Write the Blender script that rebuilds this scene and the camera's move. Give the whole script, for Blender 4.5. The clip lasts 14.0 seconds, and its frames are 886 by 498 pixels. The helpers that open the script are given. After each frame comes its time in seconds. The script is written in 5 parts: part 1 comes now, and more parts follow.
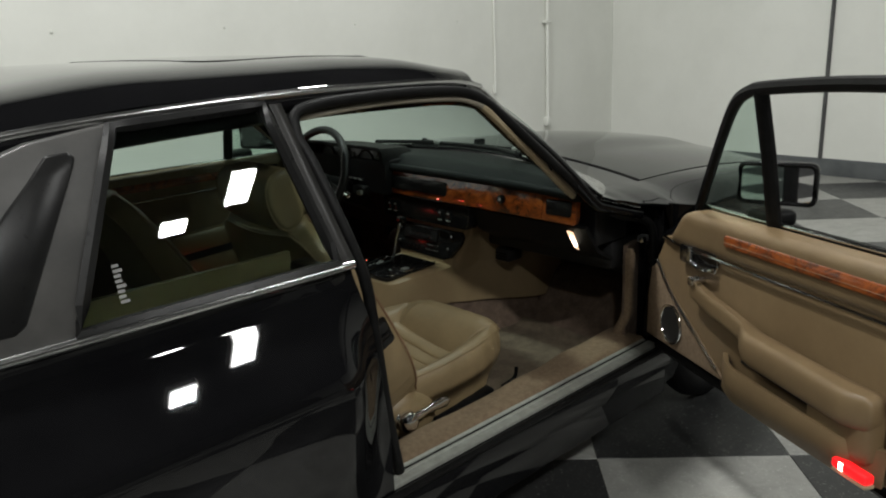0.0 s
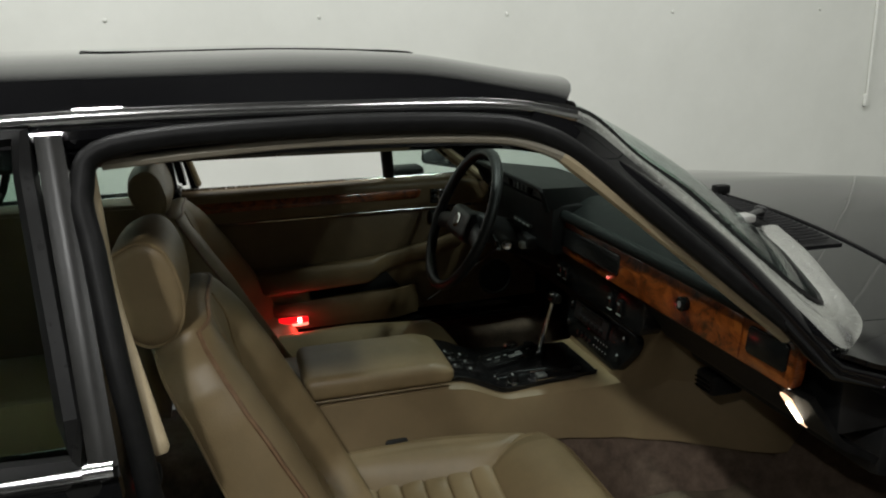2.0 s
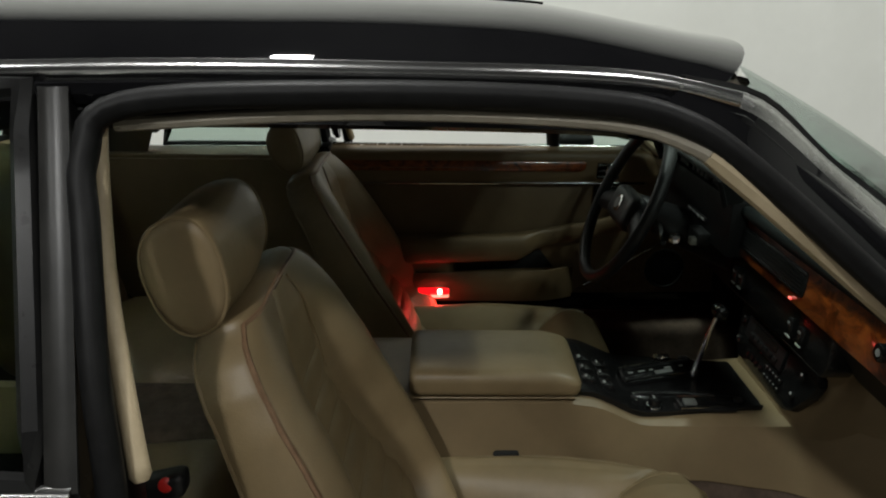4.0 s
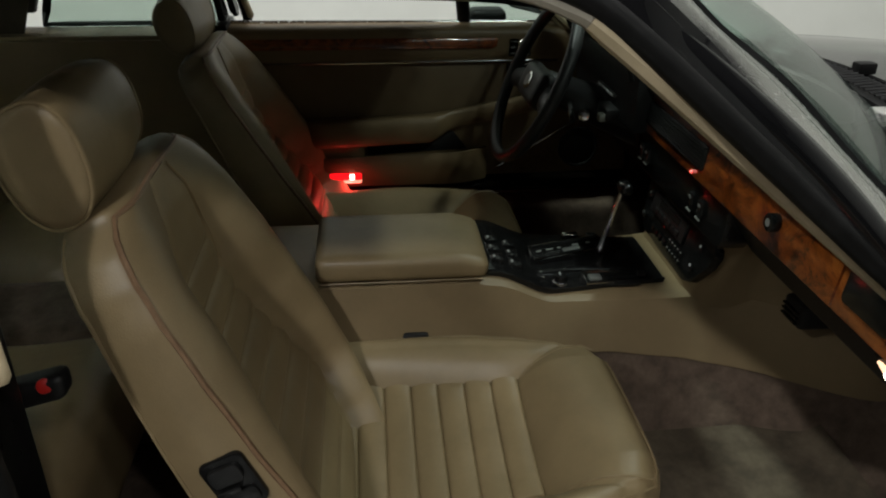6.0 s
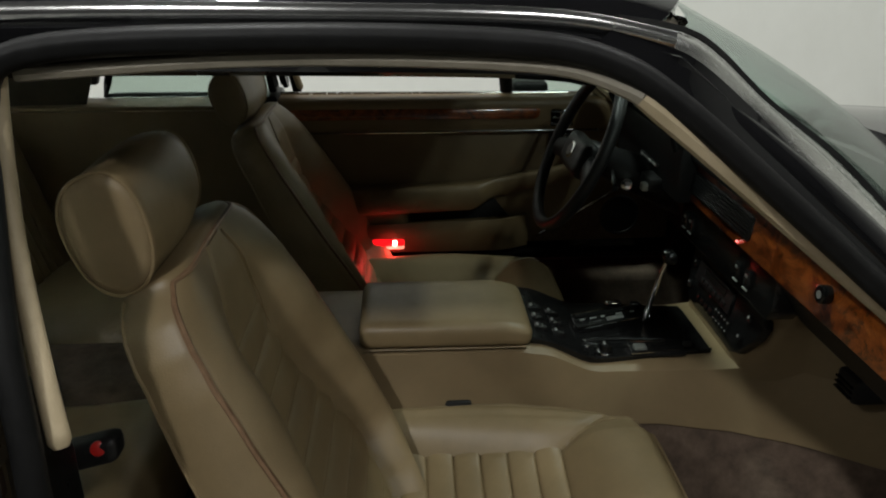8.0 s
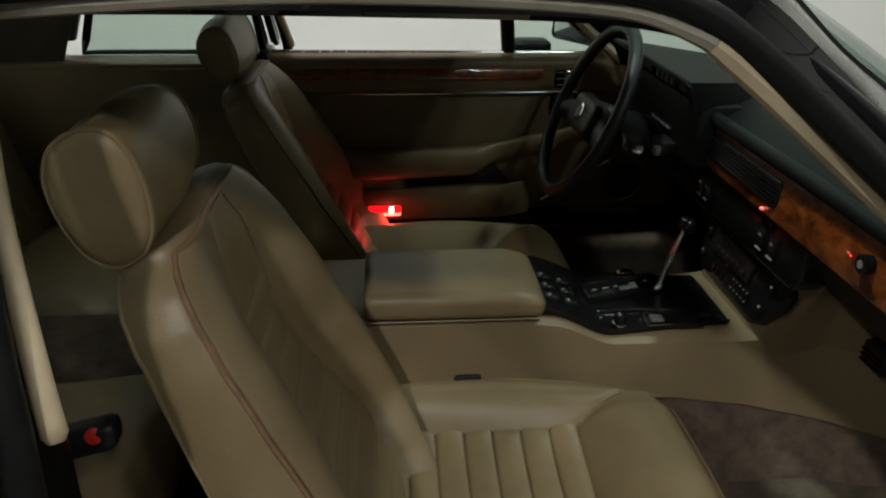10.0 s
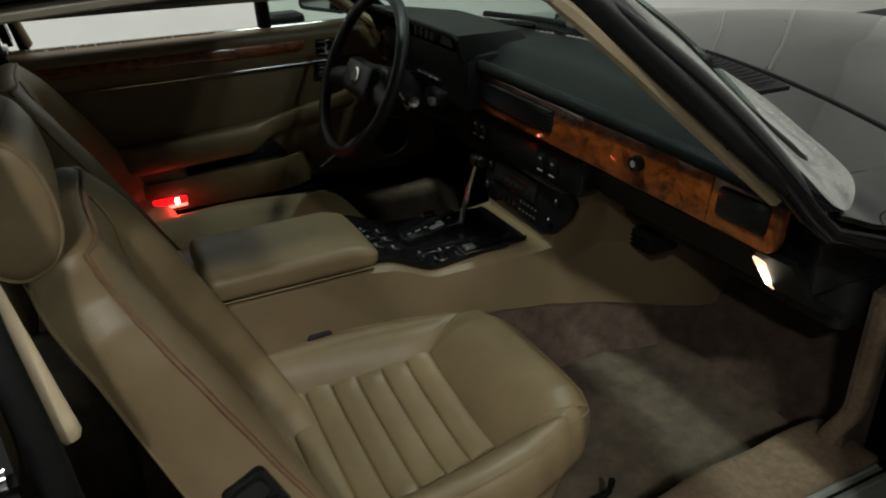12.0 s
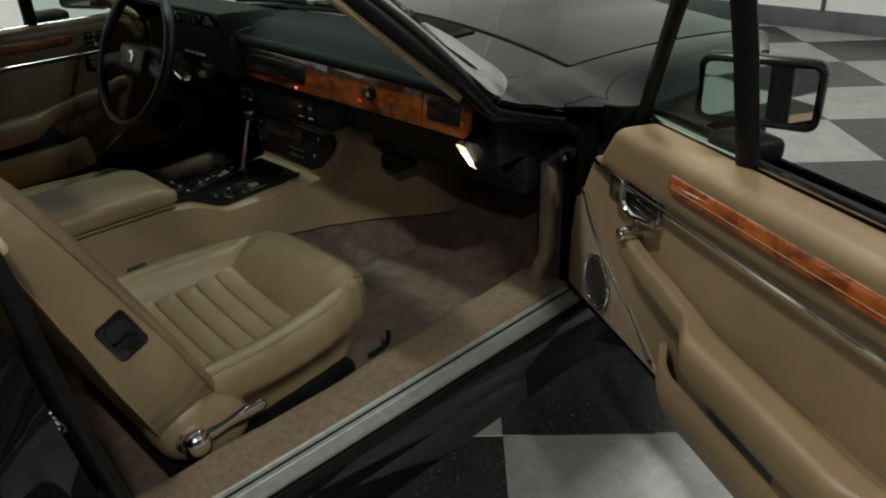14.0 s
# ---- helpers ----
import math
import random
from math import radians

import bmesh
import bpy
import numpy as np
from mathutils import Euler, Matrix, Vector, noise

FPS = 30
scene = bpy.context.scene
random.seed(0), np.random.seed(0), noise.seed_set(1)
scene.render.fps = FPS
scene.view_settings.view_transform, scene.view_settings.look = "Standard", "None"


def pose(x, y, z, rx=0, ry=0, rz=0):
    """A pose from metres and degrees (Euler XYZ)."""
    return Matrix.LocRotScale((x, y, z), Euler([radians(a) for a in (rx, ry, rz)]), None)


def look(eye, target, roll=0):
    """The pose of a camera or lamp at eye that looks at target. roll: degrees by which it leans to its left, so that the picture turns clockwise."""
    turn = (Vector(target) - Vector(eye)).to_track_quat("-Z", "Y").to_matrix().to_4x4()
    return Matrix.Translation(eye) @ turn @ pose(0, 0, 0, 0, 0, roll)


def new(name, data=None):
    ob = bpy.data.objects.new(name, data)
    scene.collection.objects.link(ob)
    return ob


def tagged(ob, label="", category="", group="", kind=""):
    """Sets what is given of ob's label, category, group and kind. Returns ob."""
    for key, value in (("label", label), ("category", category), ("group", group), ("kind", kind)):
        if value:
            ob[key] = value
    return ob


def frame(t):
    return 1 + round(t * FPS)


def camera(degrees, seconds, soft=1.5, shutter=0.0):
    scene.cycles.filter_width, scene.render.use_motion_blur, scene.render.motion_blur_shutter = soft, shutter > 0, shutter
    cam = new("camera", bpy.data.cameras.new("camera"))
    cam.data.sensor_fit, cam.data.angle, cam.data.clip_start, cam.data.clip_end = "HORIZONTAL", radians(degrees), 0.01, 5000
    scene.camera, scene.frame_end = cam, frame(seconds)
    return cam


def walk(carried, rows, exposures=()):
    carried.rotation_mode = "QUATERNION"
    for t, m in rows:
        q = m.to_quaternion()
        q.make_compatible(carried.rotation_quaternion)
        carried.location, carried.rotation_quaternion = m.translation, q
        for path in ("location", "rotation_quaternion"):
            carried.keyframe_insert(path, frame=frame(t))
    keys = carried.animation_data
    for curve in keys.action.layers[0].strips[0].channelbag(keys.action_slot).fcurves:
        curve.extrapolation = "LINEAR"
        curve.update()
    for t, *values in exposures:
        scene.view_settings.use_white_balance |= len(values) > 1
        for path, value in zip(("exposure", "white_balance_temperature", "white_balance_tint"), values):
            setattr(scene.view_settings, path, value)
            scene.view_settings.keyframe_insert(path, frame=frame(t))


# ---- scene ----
cam = camera(59.8, 14.0, 2.0)
PATH = [
    (0, (2.035, -0.775, 1.333), (0.626, 0.54, 0.798), -2.4),
    (0.5, (1.913, -0.474, 1.33), (0.398, 0.716, 0.795), -2.2),
    (1, (1.807, -0.194, 1.322), (0.176, 0.832, 0.788), -1.9),
    (1.5, (1.71, 0.051, 1.313), (-0.056, 0.825, 0.783), -1.7),
    (2, (1.59, 0.218, 1.303), (-0.271, 0.73, 0.78), -1.4),
    (2.2, (1.545, 0.263, 1.3), (-0.341, 0.676, 0.778), -1.2),
    (4.3, (1.377, 0.387, 1.294), (-0.508, 0.335, 0.628), 0.5),
    (4.5, (1.369, 0.395, 1.285), (-0.502, 0.301, 0.584), 0.6),
    (5, (1.358, 0.401, 1.276), (-0.468, 0.276, 0.471), 0.8),
    (5.5, (1.358, 0.413, 1.268), (-0.439, 0.378, 0.391), 0.9),
    (6, (1.362, 0.427, 1.281), (-0.414, 0.609, 0.38), 0.6),
    (6.5, (1.368, 0.441, 1.278), (-0.397, 0.792, 0.405), -0.2),
    (7, (1.368, 0.438, 1.289), (-0.429, 0.798, 0.489), -0.4),
    (7.5, (1.369, 0.427, 1.292), (-0.462, 0.69, 0.533), -0.3),
    (8, (1.367, 0.412, 1.289), (-0.485, 0.505, 0.54), 0.0),
    (8.2, (1.362, 0.401, 1.278), (-0.495, 0.422, 0.537), 0.4),
    (10.3, (1.289, 0.347, 1.259), (-0.499, 0.557, 0.388), 0.8),
    (10.5, (1.297, 0.32, 1.261), (-0.473, 0.623, 0.38), 0.5),
    (11, (1.301, 0.264, 1.265), (-0.419, 0.776, 0.381), -0.4),
    (11.5, (1.316, 0.211, 1.275), (-0.343, 0.878, 0.379), -1.0),
    (12, (1.354, 0.175, 1.278), (-0.251, 0.962, 0.382), -1.4),
    (12.5, (1.412, 0.143, 1.28), (-0.135, 1.041, 0.385), -1.6),
    (13, (1.487, 0.102, 1.281), (0.015, 1.114, 0.382), -1.8),
    (13.5, (1.603, 0.035, 1.278), (0.213, 1.157, 0.378), -1.9),
    (14, (1.739, -0.057, 1.282), (0.445, 1.173, 0.381), -2.2),
]
walk(cam, [(t, look(eye, target, roll)) for t, eye, target, roll in PATH])

# ---- world and lights ----
world = bpy.data.worlds.new("world")
scene.world = world
world.use_nodes = True
world.node_tree.nodes["Background"].inputs[0].default_value = (0.5, 0.52, 0.5, 1)
world.node_tree.nodes["Background"].inputs[1].default_value = 0.02
LAMP_WATTS = 148.0
CEILING = 5.2
# place along x and y, share of LAMP_WATTS, and the panel's depth where it is a narrow one
LIGHT_SPOTS = [(-0.3, -3.9, 0.65), (-0.3, -0.5, 1.1), (-0.3, 2.9, 0.62), (5.1, -3.9, 0.64), (5.2, -1.25, 1.42), (5.0, 3.0, 0.34), (5.4, 2.35, 0.34, 0.20)]


# ---- materials ----
def nodes_of(name):
    m = bpy.data.materials.new(name)
    m.use_nodes = True
    nt = m.node_tree
    return m, nt, nt.nodes["Principled BSDF"]


def coords(nt, scale):
    tc = nt.nodes.new("ShaderNodeTexCoord")
    mp = nt.nodes.new("ShaderNodeMapping")
    mp.inputs["Scale"].default_value = scale if isinstance(scale, tuple) else (scale,) * 3
    nt.links.new(tc.outputs["Object"], mp.inputs["Vector"])
    return mp.outputs[0]


def noise_tex(nt, scale, detail=4, rough=0.6, vec=None, distortion=0.0):
    n = nt.nodes.new("ShaderNodeTexNoise")
    n.inputs["Scale"].default_value = scale
    n.inputs["Detail"].default_value = detail
    n.inputs["Roughness"].default_value = rough
    n.inputs["Distortion"].default_value = distortion
    if vec is None:
        vec = coords(nt, 1.0)
    nt.links.new(vec, n.inputs["Vector"])
    return n


def ramp(nt, fac, stops):
    r = nt.nodes.new("ShaderNodeValToRGB")
    while len(r.color_ramp.elements) < len(stops):
        r.color_ramp.elements.new(0.5)
    for e, (p, c) in zip(r.color_ramp.elements, stops):
        e.position, e.color = p, (*c, 1)
    nt.links.new(fac, r.inputs[0])
    return r.outputs[0]


def bump(nt, bsdf, height, strength, dist=0.002):
    b = nt.nodes.new("ShaderNodeBump")
    b.inputs["Strength"].default_value = strength
    b.inputs["Distance"].default_value = dist
    nt.links.new(height, b.inputs["Height"])
    nt.links.new(b.outputs[0], bsdf.inputs["Normal"])


def rough_range(nt, bsdf, fac, lo, hi):
    r = nt.nodes.new("ShaderNodeMapRange")
    r.inputs[3].default_value, r.inputs[4].default_value = lo, hi
    nt.links.new(fac, r.inputs[0])
    nt.links.new(r.outputs[0], bsdf.inputs["Roughness"])


def surface(name, dark, light, rough=(0.4, 0.6), scale=6.0, grain=0.0, grain_scale=300.0, metal=0.0, coat=0.0, grain_kind="noise", mid=(0.35, 0.65), spec=0.5):
    """A surface with two-scale variation of colour and gloss, and a fine relief."""
    m, nt, b = nodes_of(name)
    v = coords(nt, 1.0)
    n = noise_tex(nt, scale, 6, 0.65, v)
    nt.links.new(ramp(nt, n.outputs[0], [(mid[0], dark), (mid[1], light)]), b.inputs["Base Color"])
    n2 = noise_tex(nt, scale * 7, 4, 0.6, v)
    rough_range(nt, b, n2.outputs[0], *rough)
    b.inputs["Metallic"].default_value = metal
    b.inputs["Specular IOR Level"].default_value = spec
    b.inputs["Coat Weight"].default_value = coat
    b.inputs["Coat Roughness"].default_value = 0.04
    if grain:
        if grain_kind == "leather":
            g = nt.nodes.new("ShaderNodeTexVoronoi")
            g.inputs["Scale"].default_value = grain_scale
            nt.links.new(v, g.inputs["Vector"])
            n3 = noise_tex(nt, 38.0, 3, 0.5, v, 0.4)
            mx = nt.nodes.new("ShaderNodeMath")
            mx.operation = "MULTIPLY_ADD"
            mx.inputs[1].default_value = 0.35
            nt.links.new(g.outputs["Distance"], mx.inputs[0])
            nt.links.new(n3.outputs[0], mx.inputs[2])
            bump(nt, b, mx.outputs[0], grain)
        else:
            g = noise_tex(nt, grain_scale, 3, 0.7, v)
            bump(nt, b, g.outputs[0], grain)
    return m


def glow(name, colour, strength, base=(0.8, 0.8, 0.8)):
    m, nt, b = nodes_of(name)
    b.inputs["Base Color"].default_value = (*base, 1)
    b.inputs["Emission Color"].default_value = (*colour, 1)
    b.inputs["Emission Strength"].default_value = strength
    b.inputs["Roughness"].default_value = 0.3
    return m


def window_glass(name, tint, ior=1.45):
    m, nt, b = nodes_of(name)
    b.inputs["Base Color"].default_value = (*tint, 1)
    b.inputs["Roughness"].default_value = 0.0
    b.inputs["IOR"].default_value = ior
    b.inputs["Transmission Weight"].default_value = 1.0
    return m


def thin_glass(name, tint):
    """Laminated sheet: tinted light straight through, gloss by angle."""
    m, nt, b = nodes_of(name)
    tr = nt.nodes.new("ShaderNodeBsdfTransparent")
    tr.inputs[0].default_value = (*tint, 1)
    gl = nt.nodes.new("ShaderNodeBsdfGlossy")
    gl.inputs["Roughness"].default_value = 0.0
    lw = nt.nodes.new("ShaderNodeLayerWeight")
    lw.inputs[0].default_value = 0.5
    pw = nt.nodes.new("ShaderNodeMath")
    pw.operation = "POWER"
    pw.inputs[1].default_value = 5.0
    nt.links.new(lw.outputs["Facing"], pw.inputs[0])
    fr = nt.nodes.new("ShaderNodeMath")
    fr.operation = "MULTIPLY_ADD"
    fr.inputs[1].default_value, fr.inputs[2].default_value = 0.55, 0.03
    nt.links.new(pw.outputs[0], fr.inputs[0])
    mx = nt.nodes.new("ShaderNodeMixShader")
    nt.links.new(fr.outputs[0], mx.inputs[0])
    nt.links.new(tr.outputs[0], mx.inputs[1])
    nt.links.new(gl.outputs[0], mx.inputs[2])
    nt.links.new(mx.outputs[0], nt.nodes["Material Output"].inputs[0])
    return m


def burl(name):
    m, nt, b = nodes_of(name)
    v = coords(nt, (1.0, 1.0, 1.5))
    warp = noise_tex(nt, 11.0, 6, 0.7, v, 2.2)
    fine = noise_tex(nt, 75.0, 6, 0.8, v, 3.0)
    eyes = nt.nodes.new("ShaderNodeTexVoronoi")
    eyes.inputs["Scale"].default_value = 38.0
    mixv = nt.nodes.new("ShaderNodeMix")
    mixv.data_type = "VECTOR"
    mixv.inputs[0].default_value = 0.10
    nt.links.new(v, mixv.inputs[4])
    nt.links.new(warp.outputs[1], mixv.inputs[5])
    nt.links.new(mixv.outputs[1], eyes.inputs["Vector"])
    add = nt.nodes.new("ShaderNodeMath")
    add.operation = "MULTIPLY_ADD"
    add.inputs[1].default_value = 0.40
    nt.links.new(fine.outputs[0], add.inputs[0])
    nt.links.new(warp.outputs[0], add.inputs[2])
    add2 = nt.nodes.new("ShaderNodeMath")
    add2.operation = "MULTIPLY_ADD"
    add2.inputs[1].default_value = 0.22
    nt.links.new(eyes.outputs["Distance"], add2.inputs[0])
    nt.links.new(add.outputs[0], add2.inputs[2])
    c = ramp(nt, add2.outputs[0], [(0.58, (0.014, 0.0032, 0.0012)), (0.70, (0.072, 0.0150, 0.0030)), (0.83, (0.215, 0.047, 0.0070)), (1.0, (0.34, 0.090, 0.015))])
    nt.links.new(c, b.inputs["Base Color"])
    b.inputs["Roughness"].default_value = 0.3
    b.inputs["Coat Weight"].default_value = 1.0
    b.inputs["Coat Roughness"].default_value = 0.04
    return m


def tile_material(name, dark, light, spot):
    m, nt, b = nodes_of(name)
    info = nt.nodes.new("ShaderNodeObjectInfo")
    tc = nt.nodes.new("ShaderNodeTexCoord")
    add = nt.nodes.new("ShaderNodeVectorMath")
    add.operation = "ADD"
    sc = nt.nodes.new("ShaderNodeVectorMath")
    sc.operation = "SCALE"
    sc.inputs[3].default_value = 40.0
    nt.links.new(info.outputs["Random"], sc.inputs[0])
    nt.links.new(tc.outputs["Object"], add.inputs[0])
    nt.links.new(sc.outputs[0], add.inputs[1])
    v = add.outputs[0]
    n = noise_tex(nt, 9.0, 7, 0.7, v, 0.8)
    base = ramp(nt, n.outputs[0], [(0.3, dark), (0.7, light)])
    f = noise_tex(nt, 95.0, 4, 0.75, v)
    fl = ramp(nt, f.outputs[0], [(0.585, (0, 0, 0)), (0.65, (1, 1, 1))])
    mix = nt.nodes.new("ShaderNodeMix")
    mix.data_type = "RGBA"
    nt.links.new(fl, mix.inputs[0])
    nt.links.new(base, mix.inputs[6])
    mix.inputs[7].default_value = (*spot, 1)
    nt.links.new(mix.outputs[2], b.inputs["Base Color"])
    w = noise_tex(nt, 22.0, 5, 0.7, v)
    rough_range(nt, b, w.outputs[0], 0.18, 0.5)
    bump(nt, b, w.outputs[0], 0.08, 0.004)
    return m


PAINT = surface("black_paint", (0.0035, 0.0035, 0.004), (0.006, 0.006, 0.0065), (0.012, 0.03), 3.0, spec=0.30)
SATIN = surface("satin_black_metal", (0.006, 0.006, 0.0062), (0.011, 0.011, 0.0105), (0.24, 0.34), 12.0, spec=0.2)
GREY_PANEL = surface("grey_satin_panel", (0.048, 0.047, 0.045), (0.072, 0.070, 0.066), (0.35, 0.5), 9.0, spec=0.35)
POST = surface("brushed_post", (0.013, 0.0128, 0.012), (0.021, 0.0205, 0.019), (0.26, 0.36), 20.0, spec=0.22)
TRIM = surface("dull_chrome", (0.50, 0.50, 0.495), (0.60, 0.60, 0.59), (0.14, 0.22), 24.0, metal=1.0)
BRIGHT = surface("bright_trim", (0.46, 0.46, 0.45), (0.55, 0.55, 0.535), (0.20, 0.32), 18.0, metal=1.0)
TAN = surface("tan_leather", (0.192, 0.139, 0.072), (0.242, 0.177, 0.093), (0.38, 0.52), 7.0, 0.18, 420.0, grain_kind="leather")
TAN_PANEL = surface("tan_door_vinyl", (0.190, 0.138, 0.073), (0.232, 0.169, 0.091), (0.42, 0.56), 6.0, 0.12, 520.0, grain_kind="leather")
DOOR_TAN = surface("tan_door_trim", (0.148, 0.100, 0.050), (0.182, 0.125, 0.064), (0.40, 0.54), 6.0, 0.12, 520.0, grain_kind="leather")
HOOD = surface("dull_black_hood", (0.004, 0.004, 0.004), (0.0065, 0.0065, 0.0065), (0.5, 0.65), 10.0, 0.2, 480.0, grain_kind="leather", spec=0.16)
PIPING = surface("piping_leather", (0.15, 0.085, 0.045), (0.24, 0.145, 0.08), (0.4, 0.55), 40.0)
CARPET = surface("brown_carpet", (0.074, 0.050, 0.035), (0.142, 0.099, 0.070), (0.85, 0.98), 26.0, 0.9, 420.0)
MAT = surface("olive_brown_mat", (0.068, 0.051, 0.033), (0.125, 0.097, 0.063), (0.85, 0.98), 22.0, 0.9, 380.0)
CARPET_TAN = surface("tan_carpet", (0.148, 0.101, 0.060), (0.216, 0.152, 0.093), (0.85, 0.98), 90.0, 1.0, 420.0)
# lining cloth kept dark brown so that less light bounces round the cabin
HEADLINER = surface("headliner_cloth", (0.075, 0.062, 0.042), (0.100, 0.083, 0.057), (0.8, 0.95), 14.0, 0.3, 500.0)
ROOF_WELT = surface("grey_beige_welt", (0.185, 0.165, 0.125), (0.24, 0.215, 0.165), (0.5, 0.65), 20.0, 0.2, 600.0)
WELT = surface("beige_welt", (0.34, 0.275, 0.17), (0.42, 0.34, 0.22), (0.45, 0.6), 20.0, 0.2, 600.0)
DASH = surface("dark_green_black_vinyl", (0.0040, 0.0054, 0.0053), (0.0064, 0.0082, 0.0079), (0.48, 0.60), 8.0, 0.25, 480.0, grain_kind="leather", spec=0.15)
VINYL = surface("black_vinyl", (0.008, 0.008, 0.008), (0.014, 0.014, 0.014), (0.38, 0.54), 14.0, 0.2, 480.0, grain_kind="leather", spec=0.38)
GLOSS = surface("gloss_black_plastic", (0.006, 0.006, 0.006), (0.011, 0.011, 0.011), (0.12, 0.26), 20.0, spec=0.35)
RUBBER = surface("black_rubber", (0.004, 0.004, 0.004), (0.008, 0.008, 0.008), (0.40, 0.55), 30.0, 0.1, 300.0, spec=0.14)
CHROME = surface("chrome", (0.68, 0.68, 0.67), (0.78, 0.78, 0.77), (0.05, 0.12), 15.0, metal=1.0)
ALLOY = surface("brushed_aluminium", (0.42, 0.42, 0.40), (0.55, 0.55, 0.53), (0.3, 0.45), 22.0, metal=0.9)
WOOD = burl("burl_walnut")
GLASS = window_glass("green_tinted_glass", (0.70, 0.80, 0.76))
SCREEN_GLASS = thin_glass("laminated_green_glass", (0.82, 0.89, 0.86))
DOOR_GLASS = window_glass("pale_green_glass", (0.58, 0.70, 0.64))
VENT_GLASS = window_glass("clear_green_glass", (0.66, 0.78, 0.72), 1.08)
TREAD = surface("matt_aluminium", (0.31, 0.32, 0.285), (0.40, 0.41, 0.37), (0.42, 0.58), 40.0, metal=0.35)
MIRROR = surface("mirror_glass", (0.8, 0.8, 0.8), (0.84, 0.84, 0.84), (0.01, 0.02), 5.0, metal=1.0)
WALL = surface("white_wall_paint", (0.70, 0.71, 0.66), (0.76, 0.77, 0.72), (0.6, 0.75), 1.3, 0.12, 90.0)
DARK_WALL = surface("dark_wall_paint", (0.05, 0.05, 0.05), (0.07, 0.07, 0.068), (0.6, 0.75), 1.3, 0.12, 90.0)
BASE_GREY = surface("grey_baseboard", (0.075, 0.082, 0.085), (0.11, 0.118, 0.12), (0.4, 0.6), 5.0)
CEIL = surface("ceiling_paint", (0.03, 0.03, 0.03), (0.045, 0.045, 0.043), (0.8, 0.9), 2.0)
SEAM = surface("dark_conduit", (0.05, 0.05, 0.05), (0.08, 0.08, 0.08), (0.5, 0.6), 9.0)
GROUT = surface("floor_base", (0.02, 0.02, 0.02), (0.04, 0.04, 0.04), (0.7, 0.9), 10.0)
TILE_LIGHT = tile_material("light_grey_tile", (0.21, 0.21, 0.193), (0.32, 0.32, 0.297), (0.38, 0.38, 0.352))
TILE_DARK = tile_material("charcoal_tile", (0.015, 0.0155, 0.016), (0.030, 0.0305, 0.030), (0.15, 0.15, 0.143))
RED_SOFT = glow("red_lens_dim", (1.0, 0.012, 0.016), 1.1, (0.5, 0.01, 0.01))
RED = glow("red_lens_lit", (1.0, 0.006, 0.010), 1.3, (0.5, 0.01, 0.01))
RED_DIM = surface("red_plastic", (0.4, 0.012, 0.01), (0.5, 0.02, 0.015), (0.25, 0.4), 9.0)
LAMP_ON = glow("courtesy_lens_lit", (1.0, 0.60, 0.36), 1.7)
BULB = glow("bulb_lit", (1.0, 0.86, 0.66), 14.0)
RED_BULB = glow("bulb_behind_red_lens", (1.0, 0.45, 0.34), 9.0)
CLEAR_LENS = glow("clear_lens_lit", (1.0, 0.42, 0.26), 0.9)
RED_DOT = glow("red_pilot_lamp", (1.0, 0.02, 0.01), 1.2)
PANEL_ON = glow("light_panel_lit", (0.97, 1.0, 0.98), 16.0)
WHITE_MARK = surface("white_print", (0.55, 0.55, 0.53), (0.65, 0.65, 0.62), (0.5, 0.6), 9.0)
FAINT_MARK = surface("faint_print_and_glint", (0.13, 0.13, 0.125), (0.19, 0.19, 0.18), (0.5, 0.6), 9.0)
GREY_MARK = surface("grey_print_and_highlight", (0.20, 0.20, 0.19), (0.28, 0.28, 0.27), (0.4, 0.6), 9.0)


# ---- mesh builders ----
def part(name, bm, mat, parent, label="", angle=38, kind="", category=""):
    me = bpy.data.meshes.new(name)
    bmesh.ops.recalc_face_normals(bm, faces=bm.faces)
    bm.to_mesh(me)
    bm.free()
    me.materials.append(mat)
    me.polygons.foreach_set("use_smooth", [True] * len(me.polygons))
    me.set_sharp_from_angle(angle=radians(angle))
    ob = new(name, me)
    ob.parent = parent
    return tagged(ob, label, category, "", kind)


def block(x0, x1, y0, y1, z0, z1, bevel=0.0, seg=2):
    bm = bmesh.new()
    bmesh.ops.create_cube(bm, size=1.0)
    for v in bm.verts:
        v.co = Vector((x0 + (v.co.x + 0.5) * (x1 - x0), y0 + (v.co.y + 0.5) * (y1 - y0), z0 + (v.co.z + 0.5) * (z1 - z0)))
    if bevel:
        bmesh.ops.bevel(bm, geom=bm.edges[:], offset=bevel, segments=seg, affect="EDGES", profile=0.5)
    return bm


def warp(bm, f):
    for v in bm.verts:
        v.co = Vector(f(*v.co))
    return bm


